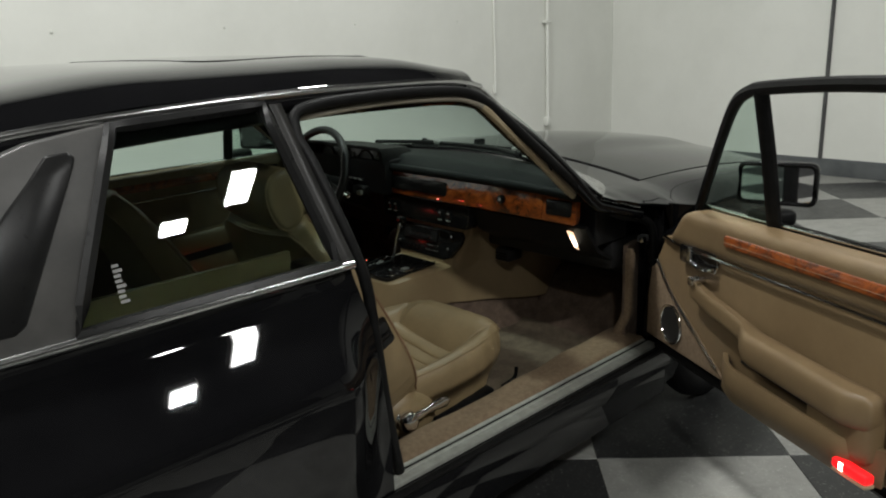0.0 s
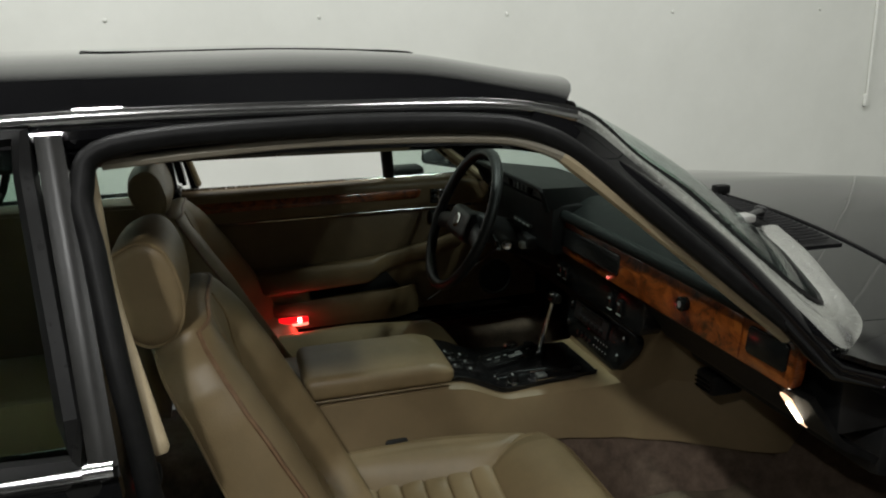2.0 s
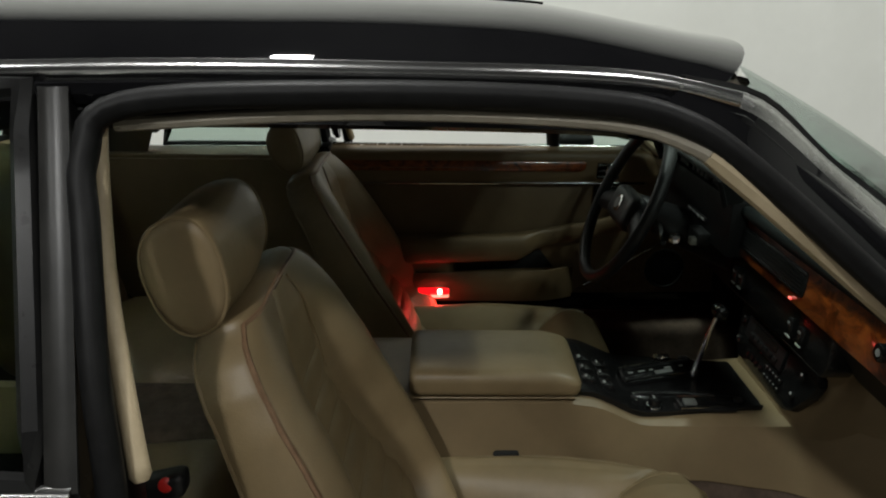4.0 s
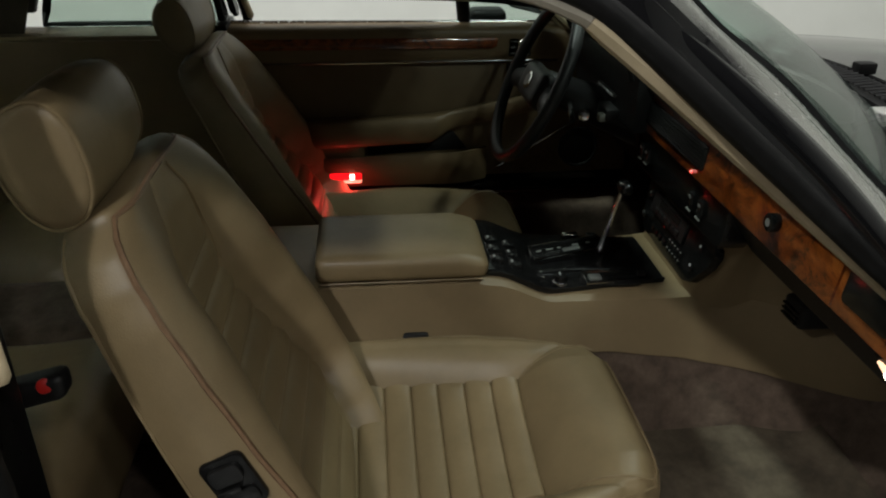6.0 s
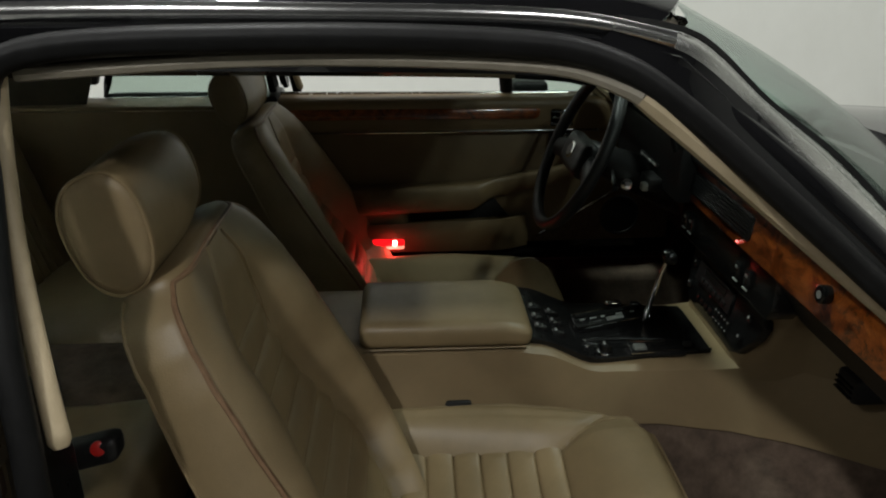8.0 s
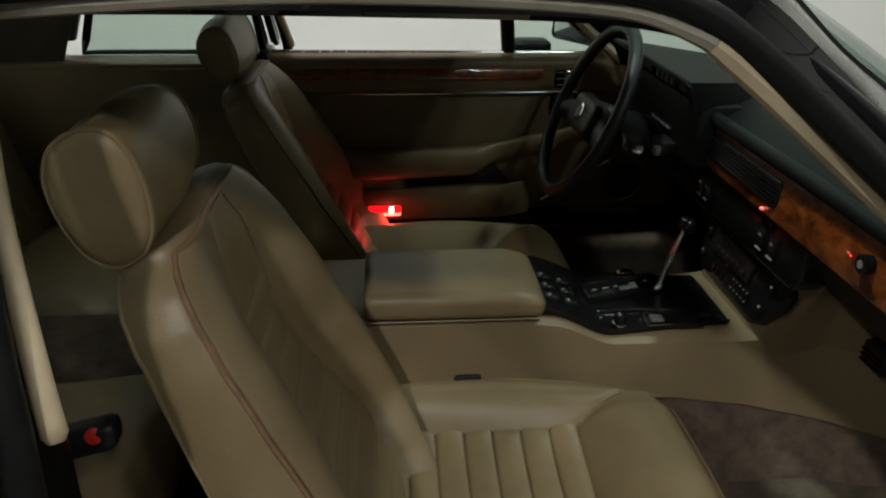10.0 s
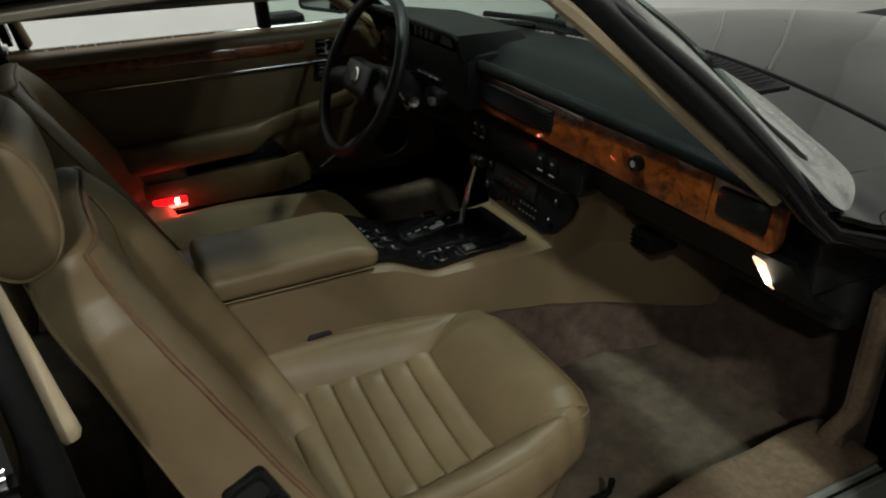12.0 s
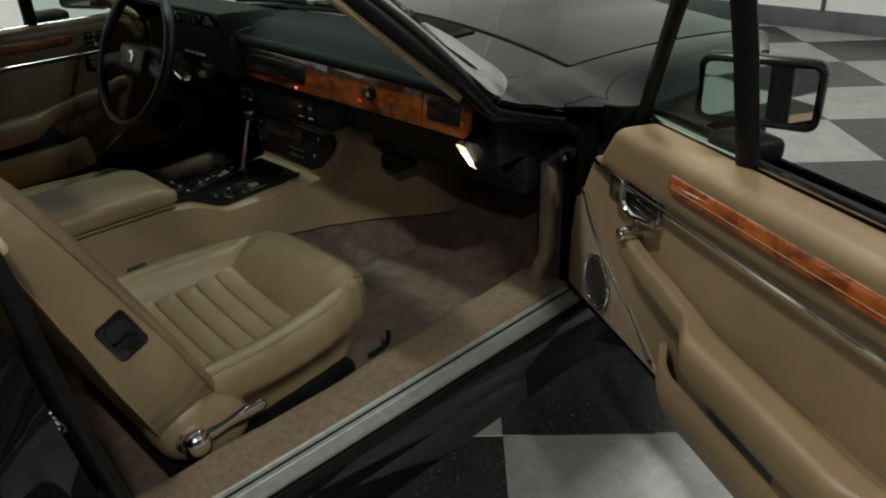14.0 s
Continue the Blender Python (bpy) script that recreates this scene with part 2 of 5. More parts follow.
def rbox(centre, half, r, n=(10, 10, 6), f=None):
    """A box with rounded edges and a fine grid, bent by f."""
    bm = bmesh.new()
    grid = {}

    def vert(i, j, k):
        if (i, j, k) not in grid:
            p = Vector([(2 * a / m - 1) * h for a, m, h in zip((i, j, k), n, half)])
            q = Vector([max(-(h - r), min(h - r, c)) for c, h in zip(p, half)])
            d = p - q
            if d.length > 1e-9:
                d = d.normalized() * r
            grid[i, j, k] = bm.verts.new((Vector(centre) + q + d)[:])
        return grid[i, j, k]

    for a in range(3):
        b, c = (a + 1) % 3, (a + 2) % 3
        for side in (0, n[a]):
            for i in range(n[b]):
                for j in range(n[c]):
                    quad = []
                    for di, dj in ((0, 0), (1, 0), (1, 1), (0, 1)):
                        key = [0, 0, 0]
                        key[a], key[b], key[c] = side, i + di, j + dj
                        quad.append(vert(*key))
                    bm.faces.new(quad)
    if f:
        warp(bm, f)
    return bm


def prism(outline, f, a, b, bevel=0.0, seg=2):
    """An outline of (u, v) points carried from depth a to depth b; f(u, v, depth) gives the place."""
    bm = bmesh.new()
    lo = [bm.verts.new(f(u, v, a)) for u, v in outline]
    hi = [bm.verts.new(f(u, v, b)) for u, v in outline]
    k = len(outline)
    bm.faces.new(lo)
    bm.faces.new(hi)
    for i in range(k):
        bm.faces.new((lo[i], lo[(i + 1) % k], hi[(i + 1) % k], hi[i]))
    bmesh.ops.recalc_face_normals(bm, faces=bm.faces)
    if bevel:
        bmesh.ops.bevel(bm, geom=bm.edges[:], offset=bevel, segments=seg, affect="EDGES", profile=0.5)
    return bm


def smooth_path(pts, steps=6, closed=False):
    """A Catmull-Rom curve through the points."""
    p = [Vector(q) for q in pts]
    k = len(p)
    out = []
    for i in range(k if closed else k - 1):
        a, b, c, d = (p[(i - 1) % k], p[i], p[(i + 1) % k], p[(i + 2) % k]) if closed else (p[max(i - 1, 0)], p[i], p[i + 1], p[min(i + 2, k - 1)])
        for s in range(steps):
            t = s / steps
            out.append(0.5 * ((2 * b) + (c - a) * t + (2 * a - 5 * b + 4 * c - d) * t * t + (3 * b - a - 3 * c + d) * t**3))
    if not closed:
        out.append(p[-1])
    return out


def tube(path, r, n=8, closed=False, flat=1.0, up=(0, 0, 1)):
    """A round bar along a path; flat squeezes it along its normal. r may be a list."""
    bm = bmesh.new()
    rings = []
    k = len(path)
    path = [Vector(p) for p in path]
    for i, p in enumerate(path):
        a, b = (path[(i - 1) % k], path[(i + 1) % k]) if closed else (path[max(i - 1, 0)], path[min(i + 1, k - 1)])
        t = (b - a).normalized()
        side = t.cross(Vector(up))
        if side.length < 1e-4:
            side = t.cross(Vector((0.3, 1, 0.2)))
        side.normalize()
        nrm = side.cross(t)
        rad = r[i] if isinstance(r, list) else r
        rings.append([bm.verts.new(p + side * math.cos(2 * math.pi * j / n) * rad + nrm * math.sin(2 * math.pi * j / n) * rad * flat) for j in range(n)])
    for i in range(k if closed else k - 1):
        for j in range(n):
            bm.faces.new((rings[i][j], rings[i][(j + 1) % n], rings[(i + 1) % k][(j + 1) % n], rings[(i + 1) % k][j]))
    if not closed:
        bm.faces.new(rings[0])
        bm.faces.new(rings[-1])
    return bm


def sheet(f, nu, nv, thick=0.0, keep=None):
    """A curved panel f(u, v), u and v from 0 to 1, with a thickness; keep(place) leaves faces out."""
    bm = bmesh.new()
    g = [[bm.verts.new(f(i / nu, j / nv)) for j in range(nv + 1)] for i in range(nu + 1)]
    for i in range(nu):
        for j in range(nv):
            q = (g[i][j], g[i + 1][j], g[i + 1][j + 1], g[i][j + 1])
            if keep is None or keep(sum((v.co for v in q), Vector()) / 4):
                bm.faces.new(q)
    loose = [v for v in bm.verts if not v.link_faces]
    bmesh.ops.delete(bm, geom=loose, context="VERTS")
    if thick:
        bmesh.ops.recalc_face_normals(bm, faces=bm.faces)
        bmesh.ops.solidify(bm, geom=bm.faces[:], thickness=thick)
    return bm


def disc(centre, normal, r, depth, n=24, bevel=0.0, squash=1.0):
    """A short cylinder whose front stands at centre and which goes back by depth."""
    bm = bmesh.new()
    bmesh.ops.create_cone(bm, cap_ends=True, segments=n, radius1=r, radius2=r, depth=depth)
    if bevel:
        es = [e for e in bm.edges if abs(e.verts[0].co.z - e.verts[1].co.z) < 1e-6]
        bmesh.ops.bevel(bm, geom=es, offset=bevel, segments=2, affect="EDGES", profile=0.5)
    turn = Vector(normal).to_track_quat("Z", "Y").to_matrix().to_4x4()
    bm.transform(Matrix.Translation(centre) @ turn @ Matrix.Translation((0, 0, -depth / 2)) @ Matrix.Diagonal((1, squash, 1, 1)))
    return bm


def step(a, b, x):
    t = max(0.0, min(1.0, (x - a) / (b - a)))
    return t * t * (3 - 2 * t)


def curve(table, x):
    """Reads a smooth value off a short table."""
    if x <= table[0][0]:
        return table[0][1]
    for (a, p), (b, q) in zip(table, table[1:]):
        if x <= b:
            return p + (q - p) * step(a, b, x) * 0.5 + (q - p) * (x - a) / (b - a) * 0.5
    return table[-1][1]


# ---- room ----
WX, WY = -2.8, 6.3
EX, SY = 11.0, -6.2


def structure(name, bm, mat, label, category):
    return part(name, bm, mat, None, label, kind="structure", category=category)


floor = structure("floor", block(WX - 0.3, EX + 0.3, SY - 0.3, WY + 0.3, -0.2, -0.006), GROUT, "checkered vinyl tile floor in light grey and charcoal", "floor")
structure("wall_west", block(WX - 0.5, WX, SY - 0.5, WY + 0.5, -0.2, CEILING), WALL, "white painted showroom wall with conduits", "wall")
structure("wall_north", block(WX, EX, WY, WY + 0.5, -0.2, CEILING), WALL, "white painted showroom wall with a dark cable", "wall")
structure("wall_east", block(EX, EX + 0.5, SY - 0.5, WY + 0.5, -0.2, CEILING), DARK_WALL, "plain dark painted wall", "wall")
structure("wall_south", block(WX, EX, SY - 0.5, SY, -0.2, CEILING), DARK_WALL, "plain dark painted wall", "wall")
structure("ceiling", block(WX - 0.5, EX + 0.5, SY - 0.5, WY + 0.5, CEILING, CEILING + 0.2), CEIL, "plain dark ceiling with hanging light panels", "ceiling")
structure("baseboard_west", block(WX, WX + 0.012, SY, WY, 0.0, 0.15, 0.003), BASE_GREY, "dark grey baseboard along the white wall", "baseboard")
structure("baseboard_north", block(WX + 0.012, EX, WY - 0.012, WY, 0.0, 0.15, 0.003), BASE_GREY, "dark grey baseboard along the white wall", "baseboard")


def conduit(y, z0, r):
    top = part("conduit_pipe", tube([(WX + r + 0.01, y, z0), (WX + r + 0.01, y, CEILING - 0.01)], r, 10), WALL, None, "white painted conduit pipe running up the wall", category="pipe")
    part("end_fitting", block(WX + 0.002, WX + 2.6 * r, y - 1.6 * r, y + 1.6 * r, z0 - 0.06, z0 + 0.02, 0.006), WALL, top)
    for z in (z0 + 0.9, z0 + 1.9):
        part("strap", block(WX + 0.002, WX + 2.5 * r, y - 2.2 * r, y + 2.2 * r, z, z + 0.025, 0.003), WALL, top)
    return tagged(top, group="conduits on the wall")


conduit(5.18, 0.50, 0.02)
conduit(4.45, 0.86, 0.011)
tagged(part("wall_cable", tube([(-0.60, WY - 0.012, 0.15), (-0.60, WY - 0.012, CEILING)], 0.017, 8), SEAM, None, "dark vertical cable on the white wall"), category="cable")


def wall_bolt(y, z):
    b = part("wall_bolt", disc((WX + 0.005, y, z), (1, 0, 0), 0.011, 0.007, 12, 0.003), WALL, None, "small white painted bolt plate on the wall", category="bolt")
    part("bolt_head", disc((WX + 0.0085, y, z), (1, 0, 0), 0.005, 0.005, 6), WALL, b)
    tagged(b, group="bolts in the wall")


for k in range(6):
    wall_bolt(-1.41 + 1.085 * k, 1.44)


def ceiling_light(x, y, share, deep=0.46):
    c = part("ceiling_light", block(x - deep / 2 - 0.02, x + deep / 2 + 0.02, y - 0.155, y + 0.155, CEILING - 0.07, CEILING - 0.002, 0.01), ALLOY, None, "flat rectangular light panel on the ceiling, lit", category="ceiling light")
    part("diffuser", block(x - deep / 2, x + deep / 2, y - 0.135, y + 0.135, CEILING - 0.078, CEILING - 0.066, 0.003), PANEL_ON, c, "glowing white diffuser")
    tagged(c, group="ceiling lights")
    la = bpy.data.lights.new("light_panel", "AREA")
    la.shape, la.size, la.size_y, la.energy, la.color = "RECTANGLE", deep, 0.27, LAMP_WATTS * share, (0.995, 1.0, 0.972)
    ob = new("light_panel_lamp", la)
    ob.location = (x, y, CEILING - 0.085)
    ob.parent = c


for spot in LIGHT_SPOTS:
    ceiling_light(*spot)

# ---- the car: shell ----
car = new("car")
tagged(car, "black two-door coupe with tan leather interior and one door open", "car")


DOOR_PROFILE = [(0.18, 0.815), (0.32, 0.862), (0.50, 0.872), (0.68, 0.879), (0.78, 0.876), (0.86, 0.862), (0.93, 0.840)]
HAUNCH_PROFILE = [(0.18, 0.815), (0.34, 0.878), (0.52, 0.926), (0.64, 0.950), (0.715, 0.9544), (0.877, 0.8418), (0.90, 0.846), (0.93, 0.840)]


def line(table, x):
    """Straight from knot to knot."""
    for (a, p), (b, q) in zip(table, table[1:]):
        if x <= b:
            return p + (q - p) * (x - a) / (b - a)
    return table[-1][1]


def side_x(z, y):
    """Half the body's width at a height and a place along it."""
    haunch = step(0.135, -0.01, y)
    w = 0.0
    for d in (-0.016, -0.008, 0.0, 0.008, 0.016):
        w += line(DOOR_PROFILE, z + d) * (1 - haunch) / 5 + line(HAUNCH_PROFILE, z + d) * haunch / 5
    w -= haunch * 0.030 * max(-0.6, y)
    if y < -0.5:
        w *= 1 - 0.10 * ((-0.5 - y) / 1.4) ** 2
    if y > 1.25:
        w *= 1 - 0.10 * ((y - 1.25) / 1.6) ** 2 - 0.11 * step(1.90, 2.30, y)
    return w


AXLE_R, AXLE_F, HUB_Z = -0.72, 1.74, 0.315


def arch(p):
    return all((p.y - a) ** 2 + (p.z - HUB_Z) ** 2 > 0.365**2 for a in (AXLE_R, AXLE_F))


def flank(s, y0, y1, z0, z1, n):
    def f(u, v):
        y = y0 + (y1 - y0) * u
        z = z0 + (z1(y) - z0) * v
        if y1 == 0.118:
            y = y0 + (curve([(0.2, 0.15), (0.5, 0.138), (0.77, 0.10), (0.905, 0.082)], z) - y0) * u
        return (s * side_x(z, y), y, z)

    return sheet(f, n, 50, 0.012, arch)


def belt_z(y):
    return 0.905 if y < 1.0 else 0.905 - 0.075 * step(1.0, 1.5, y) - 0.11 * step(1.5, 2.9, y)


def fender_point(s, u, v):
    """From the edge beside bonnet and cowl over to the side; the rear end runs out in a tip at the windscreen."""
    y = 0.992 + 1.288 * u**1.5
    if y < 1.262:
        xo, zo = curve([(0.992, 0.800), (1.05, 0.818), (1.14, 0.844), (1.262, 0.871)], y), curve([(0.992, 0.880), (1.05, 0.862), (1.14, 0.840), (1.262, 0.820)], y)
    else:
        zo = belt_z(y) - 0.045
        xo = side_x(zo, y)
    if y < 1.335:
        xi, zi = curve([(0.992, 0.797), (1.06, 0.73), (1.13, 0.700), (1.335, 0.704)], y), curve([(0.992, 0.882), (1.08, 0.8805), (1.2, 0.874), (1.335, 0.8635)], y)
    else:
        k = (y - 1.335) / 1.505
        xi, zi = 0.706, 0.864 - 0.22 * (0.9 * k) ** 2 - 0.0025
    zi = max(zi, zo)
    k = step(1.22, 1.75, y)
    px = v + (math.sin(v * 1.5708) - v) * k
    pz = (1 - v) + (math.cos(v * 1.5708) - 1 + v) * k
    return (s * (xi + (xo - xi) * px), y, zo + (zi - zo) * pz + 0.008 * math.sin(math.pi * v) * (1 - k) * step(1.0, 1.15, y))


for s, word in ((1, "right"), (-1, "left")):
    part("rear_quarter_panel", flank(s, -1.95, 0.118, 0.2, lambda y: 0.905 - (0.045 if s < 0 else 0.0), 90), PAINT, car, "gloss black rear quarter panel")
    part("front_fender", flank(s, 1.262, 2.28, 0.2, lambda y: belt_z(y) - 0.045, 66), PAINT, car, "gloss black front fender")
    part("fender_top", sheet(lambda u, v: fender_point(s, u, v), 60, 14, 0.008), PAINT, car, "gloss black top of the front fender")
    part("sill_panel", sheet(lambda u, v: (s * (0.80 + 0.070 * math.sin(0.3 + v * 1.5)), 0.10 + 1.18 * u, 0.20 + 0.16 * v), 24, 14, 0.012), PAINT, car, "gloss black outer sill")

# sill top: tan carpet inboard, ribbed aluminium tread, black rubber outboard
for s in (1, -1):
    part("sill_top", block(min(s * 0.705, s * 0.862), max(s * 0.705, s * 0.862), 0.06, 1.27, 0.20, 0.368, 0.012), PAINT, car)
    part("sill_carpet", rbox((s * 0.744, 0.68, 0.309), (0.051, 0.58, 0.075), 0.022, (12, 60, 10), lambda x, y, z: (x + 0.002 * math.sin(y * 31) - s * 0.032 * step(0.5, 1.2, y) * step(0.75, 0.70, abs(x)), y, z + 0.002 * math.sin(y * 23 + x * 60))), CARPET_TAN if s > 0 else CARPET, car, "carpet strip over the sill")
    tread = part("tread_plate", block(min(s * 0.794, s * 0.850), max(s * 0.794, s * 0.850), 0.10, 1.235, 0.364, 0.3775, 0.003), TREAD, car, "ribbed aluminium sill tread plate")
    for x, r, mat in ((0.797, 0.0035, TREAD), (0.811, 0.0030, RUBBER), (0.822, 0.0030, TREAD)):
        part("rib", tube([(s * x, 0.102, 0.3775), (s * x, 1.233, 0.3775)], r, 6, flat=0.6), mat, tread)
    part("sill_seal", tube([(s * 0.868, 0.10, 0.365), (s * 0.868, 1.25, 0.365)], 0.010, 8), RUBBER, car)

# roof with its drip rails and tilting sunroof panel
ROOF_HALF = 0.665


def roof_z(x, y):
    a = min(1.0, abs(x) / ROOF_HALF)
    return 1.302 - 0.010 * a**2 - 0.0575 * a**10 - 0.028 * step(0.25, 0.75, y) * (1 - 0.4 * a) - 0.05 * step(-0.15, -0.75, y) - 0.034 * step(0.45, 0.80, y)


def roof_point(u, v):
    a = 2 * v - 1
    x = ROOF_HALF * a
    y = -0.62 + u * (1.30 + 0.075 * (1 - a * a) - 0.055 * a**12)
    return (x, y, roof_z(x, y))


part("roof", sheet(roof_point, 44, 40, 0.018), PAINT, car, "gloss black roof panel")


def sunroof_point(u, v, lift=0.006):
    x, y = -0.43 + 0.86 * v, 0.03 + 0.475 * u
    return (x, y, roof_z(x, y) + lift)


def rounded(u0, u1, v0, v1, r, n=5):
    out = []
    for cu, cv, a0 in ((u1 - r, v1 - r, 0), (u0 + r, v1 - r, 90), (u0 + r, v0 + r, 180), (u1 - r, v0 + r, 270)):
        out += [(cu + r * math.cos(radians(a0 + 90 * k / n)), cv + r * math.sin(radians(a0 + 90 * k / n))) for k in range(n + 1)]
    return out


sun = part("sunroof", sheet(lambda u, v: sunroof_point(0.012 + 0.976 * u, 0.01 + 0.98 * v, 0.0012), 16, 24, 0.006), PAINT, car, "gloss black sunroof panel set in the roof")
part("sunroof_seal", tube([sunroof_point((y - 0.03) / 0.475, (x + 0.43) / 0.86, 0.0008) for x, y in rounded(-0.43, 0.43, 0.03, 0.505, 0.06)], 0.0013, 6, True), RUBBER, sun)

for s in (1, -1):
    rail = smooth_path([(s * 0.665, -0.62, 1.175), (s * 0.675, -0.45, 1.204), (s * 0.682, -0.2, 1.222), (s * 0.682, 0.1, 1.231), (s * 0.678, 0.36, 1.229), (s * 0.670, 0.55, 1.222), (s * 0.664, 0.655, 1.202)], 6)
    part("drip_rail", tube(rail, 0.0075, 10, flat=1.3), TRIM, car, "chrome drip rail along the roof edge")
    low = rail + smooth_path([rail[-1], Vector((s * 0.668, 0.72, 1.150)), Vector((s * 0.690, 0.79, 1.085)), Vector((s * 0.722, 0.875, 1.005))], 5)[1:]
    part("drip_channel", tube([p + Vector((s * 0.004, 0, -0.02)) for p in low], 0.013, 8), PAINT, car)
    part("cant_rail", tube([p + Vector((-s * 0.012, 0, -0.035)) for p in low], 0.02, 8), PAINT, car)

# windscreen, its pillars and surround
def screen(u, v):
    a = 2 * u - 1
    bx, by, bz = 0.705 * a, 1.035 + 0.245 * (1 - a * a), 0.897 + 0.020 * (1 - a * a)
    tx, ty, tz = 0.613 * a, 0.690 + 0.072 * (1 - a * a), 1.200 + 0.036 * (1 - a * a)
    bow = 0.035 * math.sin(math.pi * v)
    return Vector((bx + (tx - bx) * v, by + (ty - by) * v + bow * 0.35, bz + (tz - bz) * v + bow * 0.5))


TRIM_OUT = [(0.675, 0.595, 1.214), (0.669, 0.668, 1.192), (0.672, 0.736, 1.141), (0.702, 0.795, 1.083), (0.738, 0.880, 1.005), (0.765, 0.945, 0.938), (0.797, 0.992, 0.888), (0.785, 1.030, 0.890), (0.745, 1.075, 0.898), (0.680, 1.112, 0.903), (0.610, 1.148, 0.905), (0.46, 1.222, 0.913), (0.30, 1.285, 0.92)]
TRIM_IN = [(0.664, 0.600, 1.219), (0.628, 0.690, 1.199), (0.632, 0.765, 1.138), (0.648, 0.836, 1.086), (0.667, 0.905, 1.020), (0.686, 0.962, 0.968), (0.700, 1.010, 0.928), (0.699, 1.037, 0.912), (0.682, 1.060, 0.903), (0.655, 1.083, 0.899), (0.615, 1.105, 0.900), (0.44, 1.186, 0.908), (0.28, 1.243, 0.915)]
glass = part("windscreen", sheet(screen, 32, 14, 0.004), SCREEN_GLASS, car, "green tinted windscreen")
for s in (1, -1):
    edge = [screen(1.0 if s > 0 else 0.0, k / 14) for k in range(15)]
    outer = smooth_path([(s * x, y, z) for x, y, z in TRIM_OUT], 5)
    inner_edge = smooth_path([(s * x, y, z) for x, y, z in TRIM_IN], 5)
    up_n = Vector((s * 0.35, 0.35, 0.85))
    rim_a = smooth_path([(s * x, y, z) for x, y, z in TRIM_OUT[:7]], 5)
    rim_b = smooth_path([(s * 0.698, 0.565, 1.199), (s * 0.702, 0.60, 1.186), (s * 0.712, 0.66, 1.147), (s * 0.722, 0.72, 1.098), (s * 0.735, 0.80, 1.03), (s * 0.752, 0.89, 0.955), (s * 0.775, 0.965, 0.888)], 5)
    part("pillar_face", sheet(lambda u, v: (lambda k: rim_a[k] + (rim_b[k] - rim_a[k]) * v + Vector((s * 0.004, -0.002, -0.003)) * math.sin(math.pi * v))(round(u * (len(rim_a) - 1))), len(rim_a) - 1, 5, 0.006), PAINT, car, "gloss black outer face of the pillar")
    part("screen_trim", sheet(lambda u, v: (lambda k: outer[k] + (inner_edge[k] - outer[k]) * v + up_n * (0.006 * math.sin(math.pi * v) ** 0.6 - 0.002 * math.exp(-(((v - 0.62) / 0.06) ** 2))))(round(u * (len(outer) - 1))), len(outer) - 1, 14, 0.006), BRIGHT, car, "bright trim round the windscreen")
    part("screen_rubber", tube([p + (q - p).normalized() * 0.004 + up_n * 0.001 for p, q in zip(inner_edge, [2 * b - a for a, b in zip(outer, inner_edge)])], 0.0055, 6), RUBBER, car)
    part("screen_pillar", tube([Vector((s * 0.805, 1.17, 0.80))] + [p + Vector((s * (0.070 - 0.030 * k / 14), -0.034, -0.046 + 0.012 * k / 14)) for k, p in enumerate(edge)], [0.024] + [0.024] * 15, 12, flat=0.8), PAINT, car, "black windscreen pillar")
    inner = smooth_path([(s * 0.692, 0.085, 1.182), (s * 0.690, 0.3, 1.193), (s * 0.69, 0.52, 1.186), (s * 0.70, 0.6, 1.168), (s * 0.708, 0.65, 1.137), (s * 0.712, 0.82, 1.0), (s * 0.714, 0.975, 0.875)], 6)
    part("edge_welt", tube(inner[:22], [0.0065] * 17 + [0.0065 + 0.0006 * k for k in range(5)], 8), ROOF_WELT, car, "grey-beige welt along the roof's edge")
    part("pillar_welt", tube(inner[21:], [0.0090, 0.0098] + [0.0107] * (len(inner) - 23), 8), WELT, car, "tan padded welt down the windscreen pillar")
    part("pillar_trim", tube([p + Vector((-s * 0.018, 0.010, 0.006)) for p in inner[22:]], 0.017, 8, flat=0.7), WELT, car)
part("screen_header", tube([screen(k / 24, 1.0) + Vector((0, -0.010, 0.003)) for k in range(1, 24)], 0.012, 8, flat=0.6), CHROME, car)
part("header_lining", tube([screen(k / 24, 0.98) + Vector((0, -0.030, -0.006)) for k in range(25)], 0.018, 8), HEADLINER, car)

